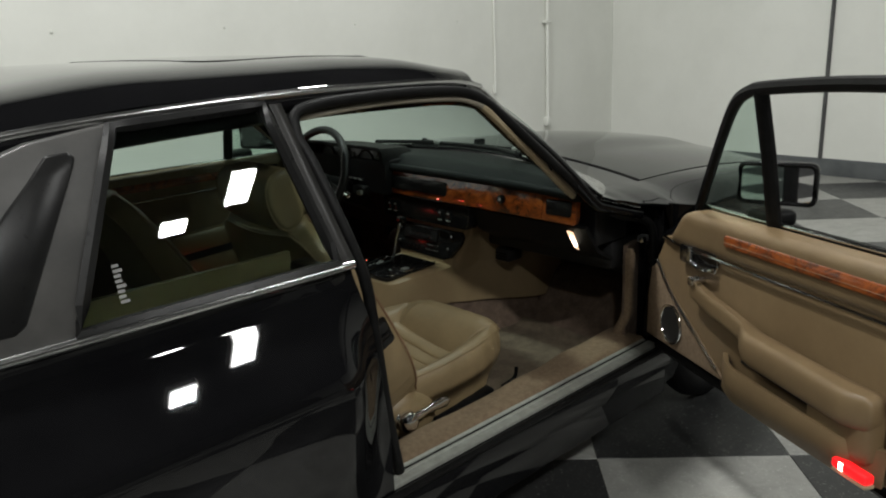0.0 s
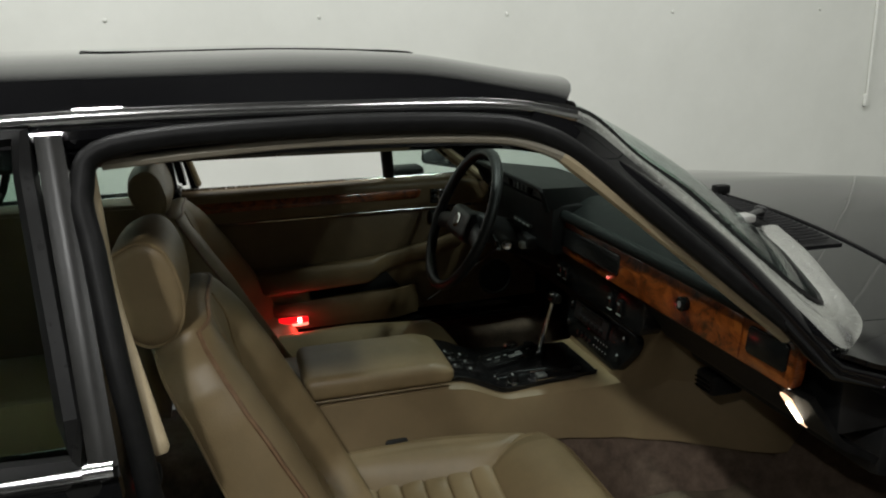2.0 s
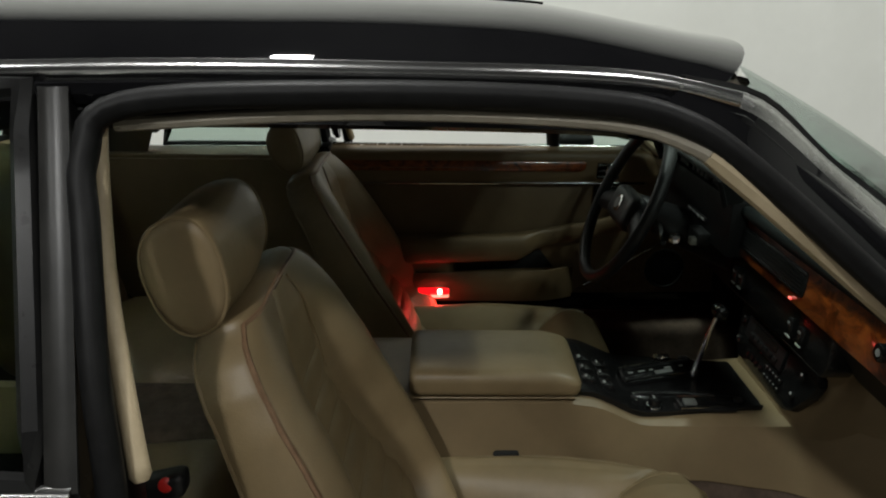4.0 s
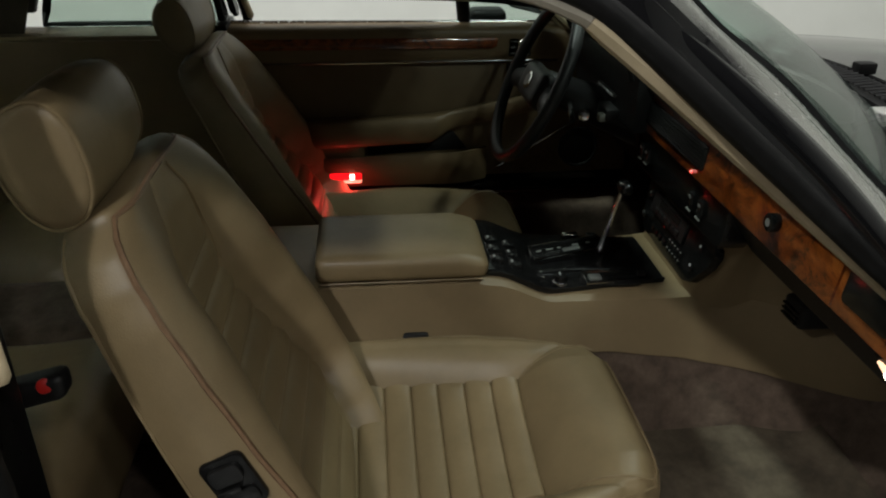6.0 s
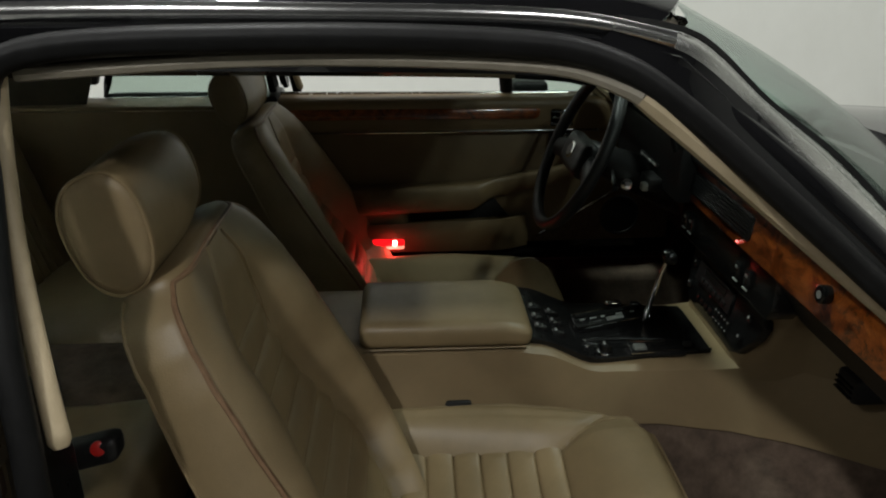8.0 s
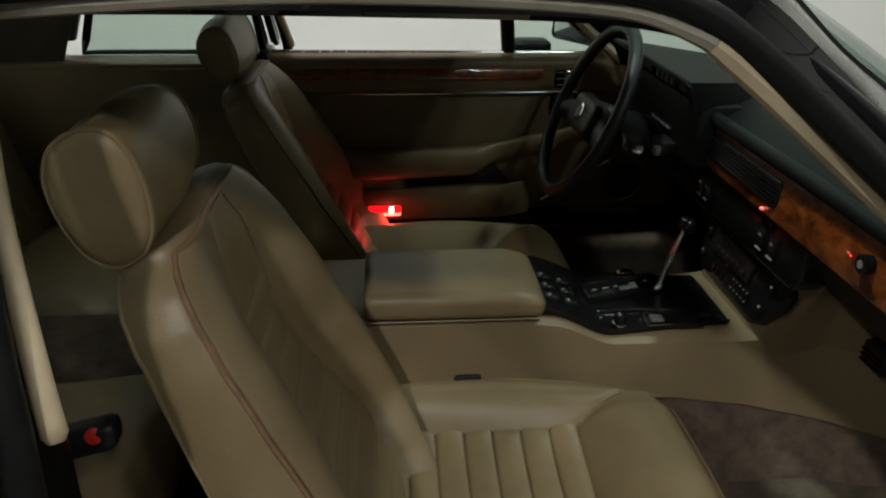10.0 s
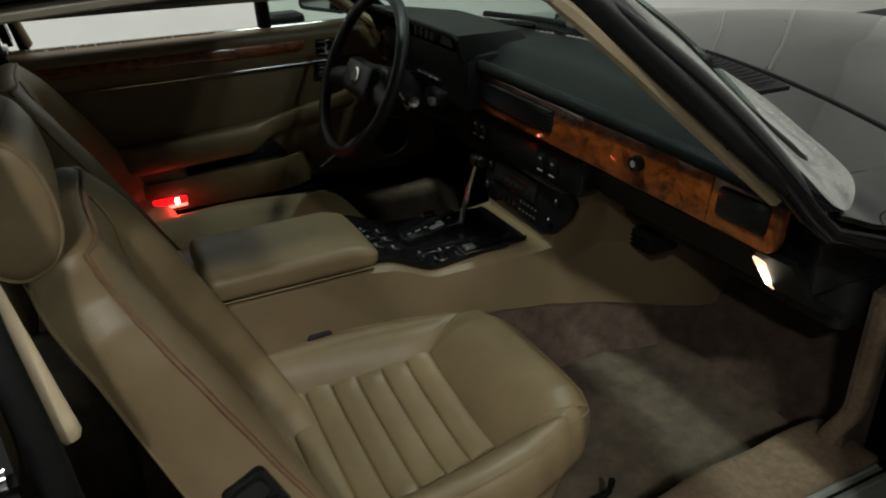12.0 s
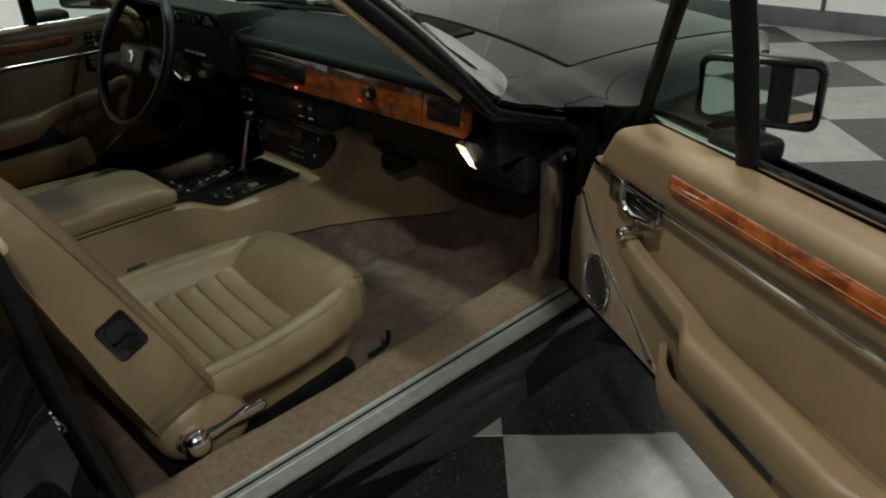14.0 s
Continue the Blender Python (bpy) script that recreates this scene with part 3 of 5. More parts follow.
# door aperture seals and the hinge pillar
for s in (1, -1):
    seal = smooth_path([(s * 0.82, 0.195, 0.385), (s * 0.838, 0.158, 0.55), (s * 0.856, 0.125, 0.74), (s * 0.856, 0.113, 0.85), (s * 0.838, 0.104, 0.92), (s * 0.808, 0.090, 1.0), (s * 0.757, 0.075, 1.10), (s * 0.722, 0.066, 1.158), (s * 0.704, 0.10, 1.202), (s * 0.700, 0.3, 1.212), (s * 0.696, 0.5, 1.206), (s * 0.70, 0.59, 1.19), (s * 0.712, 0.66, 1.147), (s * 0.735, 0.80, 1.03), (s * 0.76, 0.95, 0.905), (s * 0.785, 1.08, 0.815), (s * 0.80, 1.17, 0.785), (s * 0.807, 1.235, 0.755), (s * 0.805, 1.262, 0.69), (s * 0.802, 1.265, 0.55), (s * 0.80, 1.25, 0.385)], 6)
    part("door_seal", tube(seal, 0.0125, 10), RUBBER, car, "black rubber seal round the door opening")
    part("hinge_pillar", block(min(s * 0.745, s * 0.835), max(s * 0.745, s * 0.835), 1.268, 1.33, 0.20, 0.80, 0.01), PAINT, car)
    # the footwell's shadow is put into the kick panel's darker carpet
    part("kick_panel", sheet(lambda u, v: (s * (0.70 + 0.045 * u), 1.42 - 0.21 * u, 0.25 + 0.43 * v), 6, 8, 0.012), CARPET, car, "carpeted kick panel, browner for the footwell's shade")
    part("pillar_edge", rbox((s * 0.745, 1.222, 0.52), (0.017, 0.013, 0.15), 0.009, (6, 6, 20), lambda x, y, z: (x - s * 0.03 * step(0.47, 0.37, z), y - 0.01 * step(0.47, 0.37, z), z)), CARPET_TAN, car)
    strike = part("check_strap", block(min(s * 0.775, s * 0.80), max(s * 0.775, s * 0.80), 1.215, 1.245, 0.698, 0.718, 0.004), ALLOY, car, "metal door check on the hinge pillar")
    part("striker_pin", disc((s * 0.80, 1.198, 0.709), (0, -1, 0), 0.009, 0.02, 12, 0.002), CHROME, strike)

# quarter window, posts and the satin panel behind it
def flare(s, y, z, out=0.0):
    """A place on the leaning side of the cabin."""
    return (s * (0.845 - (z - 0.92) * 0.52 + out), y, z)


for s in (1, -1):
    f = lambda u, v, d: flare(s, u, v, d)
    low = 0.045 if s < 0 else 0.0
    q = part("quarter_window", prism([(-0.430, 0.918 - low), (0.044, 0.918 - low), (0.004, 1.212), (-0.281, 1.202)], f, -0.006, 0.0), DOOR_GLASS, car, "green tinted rear quarter window")
    loop = [(-0.436, 0.916 - low), (0.050, 0.916 - low), (0.010, 1.216), (-0.284, 1.206)]
    ring = []
    for (a, b), (c, d) in zip(loop, loop[1:] + loop[:1]):
        ring += [flare(s, a + (c - a) * k / 8, b + (d - b) * k / 8, 0.006) for k in range(8)]
    part("window_frame", tube(ring, 0.012, 6, True), SATIN, q)
    part("rear_post", sheet(lambda u, v: flare(s, 0.060 - 0.036 * v + 0.027 * u, 0.912 + 0.305 * v, 0.010 + 0.003 * math.sin(math.pi * u)), 6, 10, 0.02), POST, car, "satin grey metal post beside the window")
    part("post_edge", sheet(lambda u, v: (lambda p: (p[0] - s * 0.035 * u, p[1], p[2]))(flare(s, 0.087 - 0.037 * v, 0.90 + 0.31 * v, 0.004)), 4, 10, 0.012), SATIN, car)
    part("inner_post", sheet(lambda u, v: (s * (0.80 - 0.07 * u), 0.035 + 0.05 * (1 - 0.62 * v) ** 2 + 0.012 * u, 0.36 + 0.53 * v), 4, 12, 0.012), SATIN, car)
    sail = part("sail_panel", prism([(-0.441, 0.910), (-0.286, 1.212), (-0.42, 1.195), (-0.62, 1.13), (-1.05, 0.93), (-1.05, 0.914)], f, -0.02, 0.006, 0.004), GREY_PANEL, car, "grey satin trim panel behind the side window")
    part("sail_vent", prism([(-0.66, 0.942), (-0.515, 0.938), (-0.497, 0.948), (-0.364, 1.150), (-0.355, 1.167), (-0.364, 1.176), (-0.40, 1.174), (-0.435, 1.14)], f, 0.002, 0.011, 0.004), SATIN, sail, "darker ribbed vent inset")
    part("belt_trim", tube([(s * 0.854, -1.1, 0.906 - low), (s * 0.856, -0.5, 0.907 - low), (s * 0.856, 0.082, 0.908 - low)], 0.0112, 12, flat=0.85), TRIM, car, "chrome strip along the beltline")
    part("window_sill_strip", tube([flare(s, -0.44, 0.909 - low, 0.014), flare(s, 0.055, 0.909 - low, 0.014)], 0.0038, 8), TRIM, q)
    part("belt_shelf", block(min(s * 0.79, s * 0.848), max(s * 0.79, s * 0.848), -1.1, 0.075, 0.885 - low, 0.906 - low, 0.004), PAINT, car)
    part("door_jamb", block(min(s * 0.70, s * 0.85), max(s * 0.70, s * 0.85), 0.03, 0.076, 0.22, 0.90, 0.012), SATIN, car)
    part("quarter_trim", sheet(lambda u, v: (s * (0.70 - 0.02 * v), -0.75 + 0.80 * u, 0.38 + (0.53 - 0.9 * low) * v), 10, 10, 0.015), TAN_PANEL, car, "tan rear side trim panel")
    part("post_trim", tube(smooth_path([(s * 0.692, 0.071, 1.180), (s * 0.712, 0.075, 1.145), (s * 0.750, 0.085, 1.05), (s * 0.800, 0.110, 0.95), (s * 0.822, 0.123, 0.897)], 6), [0.0068 + 0.003 * k / 23 for k in range(24)] + [0.006], 10), WELT, car, "beige padded welt on the door post")

for s in (1, -1):
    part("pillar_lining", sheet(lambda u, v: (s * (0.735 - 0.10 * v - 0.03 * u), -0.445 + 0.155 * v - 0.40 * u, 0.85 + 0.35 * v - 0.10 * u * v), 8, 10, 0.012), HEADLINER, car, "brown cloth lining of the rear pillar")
    if s < 0:
        part("quarter_ledge", block(-0.80, -0.675, -0.75, 0.05, 0.868, 0.880, 0.004), TAN_PANEL, car, "tan ledge below the side window")
latch = part("door_latch", block(0.815, 0.848, 0.072, 0.082, 0.640, 0.715, 0.004), SATIN, car, "black latch plate with a chrome striker loop")
part("striker_loop", tube(smooth_path([(0.840, 0.078, 0.698), (0.846, 0.106, 0.697), (0.854, 0.114, 0.684), (0.852, 0.114, 0.668), (0.846, 0.106, 0.659), (0.840, 0.078, 0.658)], 4), 0.0042, 8), CHROME, latch, "chrome striker loop")
part("latch_bolt", tube([(0.815, 0.085, 0.66), (0.815, 0.12, 0.66), (0.835, 0.125, 0.65)], 0.006, 8), CHROME, latch)

# rear deck, rear screen, tail and nose close the body
back = part("rear_window", sheet(lambda u, v: (-0.56 + 1.12 * u, -0.60 - 0.42 * v, 1.225 - 0.27 * v + 0.02 * math.sin(math.pi * u)), 10, 6, 0.005), GLASS, car, "green tinted rear window")
part("rear_deck", sheet(lambda u, v: ((-0.85 + 1.70 * v) * (1 - 0.1 * u * u), -1.02 - 0.93 * u, 0.93 - 0.03 * u - 0.03 * (2 * v - 1) ** 2), 16, 16, 0.012), PAINT, car, "gloss black boot lid")
part("tail_panel", sheet(lambda u, v: (-0.76 + 1.52 * u, -1.95 - 0.05 * math.sin(math.pi * u), 0.25 + 0.645 * v), 16, 8, 0.012), PAINT, car)
part("nose_panel", sheet(lambda u, v: (-0.74 + 1.48 * u, 2.27 + 0.05 * math.sin(math.pi * u), 0.25 + 0.51 * v), 16, 8, 0.012), PAINT, car)
part("rear_bumper", rbox((0, -2.02, 0.46), (0.78, 0.06, 0.08), 0.04, (20, 6, 6)), RUBBER, car)
part("front_bumper", rbox((0, 2.33, 0.46), (0.74, 0.06, 0.08), 0.04, (20, 6, 6)), RUBBER, car)
for s in (1, -1):
    part("buttress", prism([(-0.58, 1.19), (-0.62, 1.135), (-1.12, 0.935), (-1.0, 0.93), (-0.60, 1.20)], lambda u, v, d: (s * (0.56 + d + (1.2 - v) * 0.55), u, v), 0.0, 0.09, 0.01), PAINT, car)
    part("tail_lamp", rbox((s * 0.68, -1.965, 0.70), (0.10, 0.03, 0.09), 0.02, (6, 4, 6)), RED_DIM, car)
    part("headlamp", rbox((s * 0.56, 2.30, 0.62), (0.14, 0.03, 0.07), 0.028, (8, 4, 6)), CHROME, car)

# bonnet, cowl, wipers
def bonnet(u, v):
    x = -0.703 + 1.406 * v
    y0 = 1.335 + 0.075 * (1 - (x / 0.703) ** 2)
    y = y0 + (2.26 + 0.05 * (1 - (x / 0.703) ** 2) - y0) * u
    z = 0.912 - 0.048 * (x / 0.703) ** 2 - 0.22 * (0.9 * (y - y0) / 1.505) ** 2
    z += 0.013 * (1 - step(0.20, 0.40, abs(x))) * step(0.0, 0.7, u)
    return (x, y, z)


part("bonnet", sheet(bonnet, 40, 60, 0.012), PAINT, car, "gloss black bonnet with raised centre")
part("bonnet_gap", tube([Vector(bonnet(0, k / 30)) + Vector((0, -0.003, 0.0005)) for k in range(31)], 0.003, 6), RUBBER, car)


def cowl(u, v):
    a = 2 * v - 1
    p, q = screen(v, 0.0), Vector(bonnet(0.0, v))
    return p + Vector((0, 0.004, -0.012)) * (1 - u) + (q + Vector((0, -0.004, -0.001)) - p) * u


part("cowl_panel", sheet(cowl, 6, 30, 0.01), PAINT, car, "black cowl panel below the windscreen")
grille = part("cowl_grille", sheet(lambda u, v: Vector(cowl(0.25 + 0.62 * u, 0.20 + 0.58 * v)) + Vector((0, 0, 0.004)), 4, 20, 0.006), HOOD, car, "black slatted air intake grille")
for k in range(44):
    v = 0.215 + 0.55 * k / 43
    a, b = Vector(cowl(0.34, v)), Vector(cowl(0.76, v))
    part("slat", tube([a + Vector((0, 0, 0.010)), b + Vector((0, 0, 0.010))], 0.0035, 4, flat=0.7), HOOD, grille)


def wiper(path, blade):
    wip = part("wiper", tube(smooth_path(path, 5), [0.010 - 0.006 * k / 15 for k in range(16)], 6, flat=0.7), VINYL, car, "black windscreen wiper")
    part("wiper_pivot", disc(Vector(path[0]) + Vector((0, 0, 0.010)), (0.1, 0.15, 1), 0.012, 0.020, 14, 0.003), VINYL, wip)
    part("wiper_joint", rbox(path[2], (0.018, 0.014, 0.008), 0.005, (6, 6, 4)), ALLOY, wip)
    part("wiper_blade", tube(smooth_path(blade, 6), 0.0045, 6, flat=1.5), RUBBER, wip)
    part("blade_spine", tube([Vector(p) + Vector((0, 0.004, 0.006)) for p in smooth_path(blade, 6)], 0.0022, 6), VINYL, wip)


wiper([(0.212, 1.308, 0.932), (0.270, 1.245, 0.944), (0.325, 1.184, 0.952), (0.400, 1.090, 0.962)], [(0.430, 1.075, 0.955), (0.20, 1.215, 0.938), (-0.02, 1.262, 0.932)])
wiper([(-0.300, 1.330, 0.922), (-0.230, 1.300, 0.928), (-0.160, 1.275, 0.932), (-0.060, 1.255, 0.936)], [(0.000, 1.262, 0.932), (-0.24, 1.262, 0.928), (-0.46, 1.200, 0.922)])
part("washer_jet", rbox((-0.06, 1.40, 0.925), (0.014, 0.02, 0.012), 0.005, (4, 4, 4)), RUBBER, car)


# wheels
def wheel(s, y):
    w = part("wheel", disc((s * 0.825, y, HUB_Z), (s, 0, 0), 0.20, 0.16, 36, 0.01), ALLOY, car, "alloy wheel with black tyre")
    path = [(s * 0.745, y + 0.252 * math.cos(a), HUB_Z + 0.252 * math.sin(a)) for a in [2 * math.pi * k / 40 for k in range(40)]]
    part("tyre", tube(path, 0.064, 12, True, 1.0, (1, 0, 0)), RUBBER, w)
    part("hub_cap", disc((s * 0.835, y, HUB_Z), (s, 0, 0), 0.06, 0.03, 20, 0.006), CHROME, w)


for s in (1, -1):
    for y in (AXLE_R, AXLE_F):
        wheel(s, y)

# ---- the car: cabin shell ----
part("floor_pan", sheet(lambda u, v: (-0.70 + 1.40 * v, -0.75 + 2.25 * u, 0.235 + 0.02 * step(0.3, 0.0, abs(2 * v - 1) * 0.7) + 0.24 * step(1.22, 1.5, -0.75 + 2.25 * u)), 60, 40, 0.03), CARPET, car, "brown carpeted floor")
part("firewall", block(-0.70, 0.70, 1.50, 1.54, 0.22, 0.80, 0.01), VINYL, car)
part("headliner", sheet(lambda u, v: (0.65 * (2 * v - 1), -0.58 + 1.20 * u, roof_z(0.64 * (2 * v - 1), -0.58 + 1.20 * u) - 0.026), 20, 20, 0.012), HEADLINER, car, "cloth headliner, darkened to dim the cabin")
part("rear_bulkhead", block(-0.70, 0.70, -0.80, -0.76, 0.22, 0.93, 0.01), VINYL, car)
part("parcel_shelf", block(-0.70, 0.70, -1.02, -0.66, 0.90, 0.925, 0.01), TAN_PANEL, car)
part("floor_mat", rbox((0.41, 1.02, 0.272), (0.20, 0.26, 0.012), 0.008, (12, 16, 3), lambda x, y, z: (x, y, z + 0.004 * math.sin(9 * x + 4 * y) + 0.24 * step(1.22, 1.5, y))), MAT, car, "brown carpet mat in the footwell")


# ---- the car: seats ----
def seat(cx, dy, side, word, recline, sag):
    """side: 1 where the door side is +x."""
    s = side
    base = part(word + "_seat", block(cx - 0.20, cx + 0.20, 0.32 + dy, 0.76 + dy, 0.265, 0.315, 0.01), RUBBER, car, "tan leather bucket seat with pleated centre")

    def bulge(x, y, z):
        """The rim rises from the flat centre to the edges, with mitred corners in front."""
        u, w = abs(x - cx), y - dy
        if z > 0.43:
            side_d = max(0.0, min(1.0, (u - 0.126) / 0.082))
            front_d = max(0.0, min(1.0, (w - 0.668) / 0.112))
            rise = max(1 - (1 - side_d) ** 2, (1 - (1 - front_d) ** 2) * 0.96)
            groove = math.exp(-(((side_d - front_d) * 0.085) / 0.0050) ** 2) * step(0.02, 0.10, side_d + front_d) * (1 - step(0.83, 0.85, w)) if front_d > 0 else 0.0
            rim = math.exp(-((max(side_d, front_d) - 0.0) / 0.06) ** 2) * step(0.0, 0.001, max(side_d, front_d) + 0.0005)
            z += 0.020 * rise - 0.056 * (1 - rise) - 0.0035 * groove - 0.002 * rim
            z -= 0.014 * step(0.79, 0.87, w) * step(0.40, 0.44, z)
            z += 0.0025 * math.sin(x * 9 + w * 13) * rise
        else:
            y -= 0.055 * step(0.42, 0.29, z) * step(0.66, 0.85, w)
        x += (0.006 * math.exp(-(((z - 0.43) / 0.03) ** 2)) - 0.050 * step(0.425, 0.33, z)) * (x - cx) / 0.228
        y -= 0.014 * (u / 0.226) ** 4 * step(0.60, 0.85, w)
        return plan(x, y, z)

    def plan(x, y, z):
        """The cushion narrows to the front in a curve; its seat dips towards the door side and the rear."""
        u, w, e = abs(x - cx), y - dy, math.copysign(1, x - cx)
        panel = 0.123 + 0.10 * max(0.0, 0.67 - w) * step(0.67, 0.60, w)
        outer = curve([(0.30, 0.236), (0.42, 0.243), (0.53, 0.249), (0.60, 0.246), (0.67, 0.235), (0.73, 0.217), (0.79, 0.190), (0.83, 0.165), (0.87, 0.138)], w)
        wide = u * panel / 0.126 if u < 0.126 else panel + (u - 0.126) * (outer - panel) / 0.110
        if z > 0.40:
            t = e * s * u / 0.126
            low = step(0.40, 0.43, z)
            z -= low * (0.019 * min(1.0, t) if t > 0 else 0.019 * t * max(0.0, 1 - max(0.0, u - 0.126) / 0.06) if u > 0.126 else 0.019 * t) * (1 - 0.75 * max(0.0, min(1.0, (u - 0.126) / 0.1)) * step(0.0, 0.1, t)) * (1 - step(0.66, 0.80, w))
            z += low * 0.09 * (max(0.44, min(0.70, w)) - 0.57) * (1 - 0.8 * max(0.0, min(1.0, (u - 0.126) / 0.08)))
        return (cx + e * wide, y, z - 0.8 * sag)

    part("cushion", rbox((cx, 0.585 + dy, 0.379), (0.236, 0.262, 0.099), 0.044, (120, 132, 20), bulge), TAN, base, "tan leather seat cushion")
    rows = 7
    deep = 0.328 / rows
    for k in range(rows):
        y0 = 0.345 + dy + deep * k
        part("pleat", rbox((cx, y0 + deep / 2, 0.416), (0.1265, deep / 2 + 0.0004, 0.0165), 0.0060, (26, 12, 6), lambda x, y, z: plan(x, y, z - 0.003 + 0.0035 * math.cos((y - y0 - deep / 2) / deep * math.pi) + 0.010 * ((x - cx) / 0.127) ** 4 + 0.004 * step(0.61, 0.66, y - dy) + 0.0022 * math.sin(x * 190 + k * 2.1 + y * 60) * abs((x - cx) / 0.127) ** 6)), TAN, base)

    # rim piping and mitred seams of the cushion
    rim = [(cx + 0.2232, 0.36 + dy + 0.0465 * k, 0.4655) for k in range(11)]
    rim += [(cx + 0.2232 - 0.0453 * k, 0.8352 + dy, 0.4655) for k in range(11)]
    rim += [(cx - 0.2232, 0.825 + dy - 0.0465 * k, 0.4655) for k in range(11)]
    part("cushion_piping", tube([bulge(x, y, z) for x, y, z in rim], 0.0026, 6), TAN, base)
    for e in (1, -1):
        mitre = [(cx + e * (0.128 + 0.090 * k / 12), 0.670 + dy + 0.160 * (k / 12) ** 0.9, 0.4785) for k in range(13)]
        part("mitre_seam", tube([bulge(x, y, z) for x, y, z in mitre], 0.0016, 6), TAN, base)

    # backrest in its own leaning frame: x across, b up along the back, c forwards
    lean = radians(recline)
    ox, oy, oz = cx + s * 0.067, 0.374 + dy + sag * 0.4, 0.395 - sag
    TOP = 0.588

    def lay(x, b, c):
        return (ox + x, oy - math.sin(lean) * b + math.cos(lean) * c, oz + math.cos(lean) * b + math.sin(lean) * c)

    def half(b):
        return curve([(0.0, 0.155), (0.05, 0.184), (0.09, 0.207), (0.13, 0.222), (0.165, 0.228), (0.20, 0.231), (0.30, 0.231), (0.40, 0.224), (0.48, 0.212), (0.53, 0.198), (0.56, 0.180), (0.578, 0.160), (TOP, 0.135)], b)

    def inset(b):
        """Half the width of the sunken centre panel: wide at the foot, drawn in towards the top."""
        return curve([(0.0, 0.120), (0.06, 0.148), (0.14, 0.180), (0.22, 0.166), (0.31, 0.134), (0.40, 0.096), (0.47, 0.084), (0.54, 0.058), (TOP, 0.030)], b)

    def sunk(b):
        return curve([(0.0, 0.022), (0.14, 0.013), (0.24, 0.001), (0.33, -0.004), (0.41, 0.006), (0.47, 0.020), (0.54, 0.038), (TOP, 0.040)], b)

    def front_edge(b):
        return curve([(0.0, 0.058), (0.20, 0.055), (0.33, 0.047), (0.42, 0.042), (0.50, 0.036), (0.55, 0.032), (TOP, 0.026)], b)

    def back_edge(b):
        return curve([(0.0, -0.060), (0.20, -0.052), (0.34, -0.042), (0.42, -0.036), (0.50, -0.031), (TOP, -0.035)], b)

    def front(x, b):
        """Depth of the front face: sunken panel, full bolsters, and a rounded edge."""
        h, w, t = half(b), min(inset(b), half(b) - 0.03), abs(x)
        crest = curve([(0.0, 0.072), (0.20, 0.067), (0.40, 0.062), (0.50, 0.055), (TOP, 0.040)], b)
        if t <= w:
            return sunk(b) - 0.004
        m = w + (h - w) * 0.62
        if t <= m:
            k = (t - w) / (m - w)
            return sunk(b) - 0.004 + (crest - sunk(b) + 0.004) * (1 - (1 - k) ** (2 - 0.6 * step(0.40, 0.52, b)))
        k = (t - m) / (h - m)
        return crest + (front_edge(b) - crest) * k**2.2

    def shell():
        bm = bmesh.new()
        nb, nx, wall = 84, 48, 6
        rings = []
        for j in range(nb + 1):
            b = TOP * j / nb
            h = half(b)
            ring = [(h * (2 * i / nx - 1), front(h * (2 * i / nx - 1), b)) for i in range(nx + 1)]
            fe, be = front_edge(b), back_edge(b)
            ring += [(h + 0.007 * math.sin(math.pi * k / wall), fe + (be - fe) * k / wall) for k in range(1, wall)]
            ring += [(h * (1 - 2 * i / nx), be - 0.016 * (1 - (1 - 2 * i / nx) ** 2)) for i in range(nx + 1)]
            ring += [(-h - 0.007 * math.sin(math.pi * k / wall), be + (fe - be) * k / wall) for k in range(1, wall)]
            rings.append([bm.verts.new(lay(x, b, c)) for x, c in ring])
        k = len(rings[0])
        # the top rolls over from front to back
        for lift, pull in ((0.006, 0.90), (0.010, 0.70), (0.012, 0.35)):
            ring = []
            for v in rings[nb]:
                p = Vector(v.co) - Vector(lay(0, TOP, -0.004))
                q = Vector(lay(0, TOP, -0.004)) + Vector((p.x * (0.93 + 0.07 * pull), p.y * pull, p.z * pull))
                ring.append(bm.verts.new(q + Vector((0, -math.sin(lean), math.cos(lean))) * lift))
            rings.append(ring)
        for lo, hi in zip(rings, rings[1:]):
            for i in range(k):
                bm.faces.new((lo[i], lo[(i + 1) % k], hi[(i + 1) % k], hi[i]))
        bm.faces.new(rings[0])
        bm.faces.new(rings[-1])
        return bm

    part("backrest", shell(), TAN, base, "tan leather backrest", angle=60)
    tall = 0.0505
    for k in range(9):
        b1 = 0.002 + tall * k
        part("back_pleat", sheet(lambda u, v: (lambda b, w: lay(w * (2 * v - 1), b, sunk(b) + 0.0065 * math.sin(math.pi * u) ** 0.55 - 0.0055 - 0.003 * (2 * v - 1) ** 8))(b1 + tall * u, min(inset(b1 + tall * u), half(b1 + tall * u) - 0.03) + 0.002), 10, 26, 0.006), TAN, base)
    b2 = 0.002 + tall * 9
    part("shoulder_panel", sheet(lambda u, v: (lambda b, w: lay(w * (2 * v - 1), b, sunk(b) - 0.001 - 0.0035 * (2 * v - 1) ** 8 - 0.004 * (1 - min(1.0, 12 * u)) ** 2))(b2 + (TOP - 0.004 - b2) * u, inset(b2 + (TOP - 0.004 - b2) * u) + 0.002), 24, 20, 0.006), TAN, base)
    for e in (1, -1):
        seam = [0.05 + (0.53 if e != s else 0.36) * k / 40 for k in range(41)]
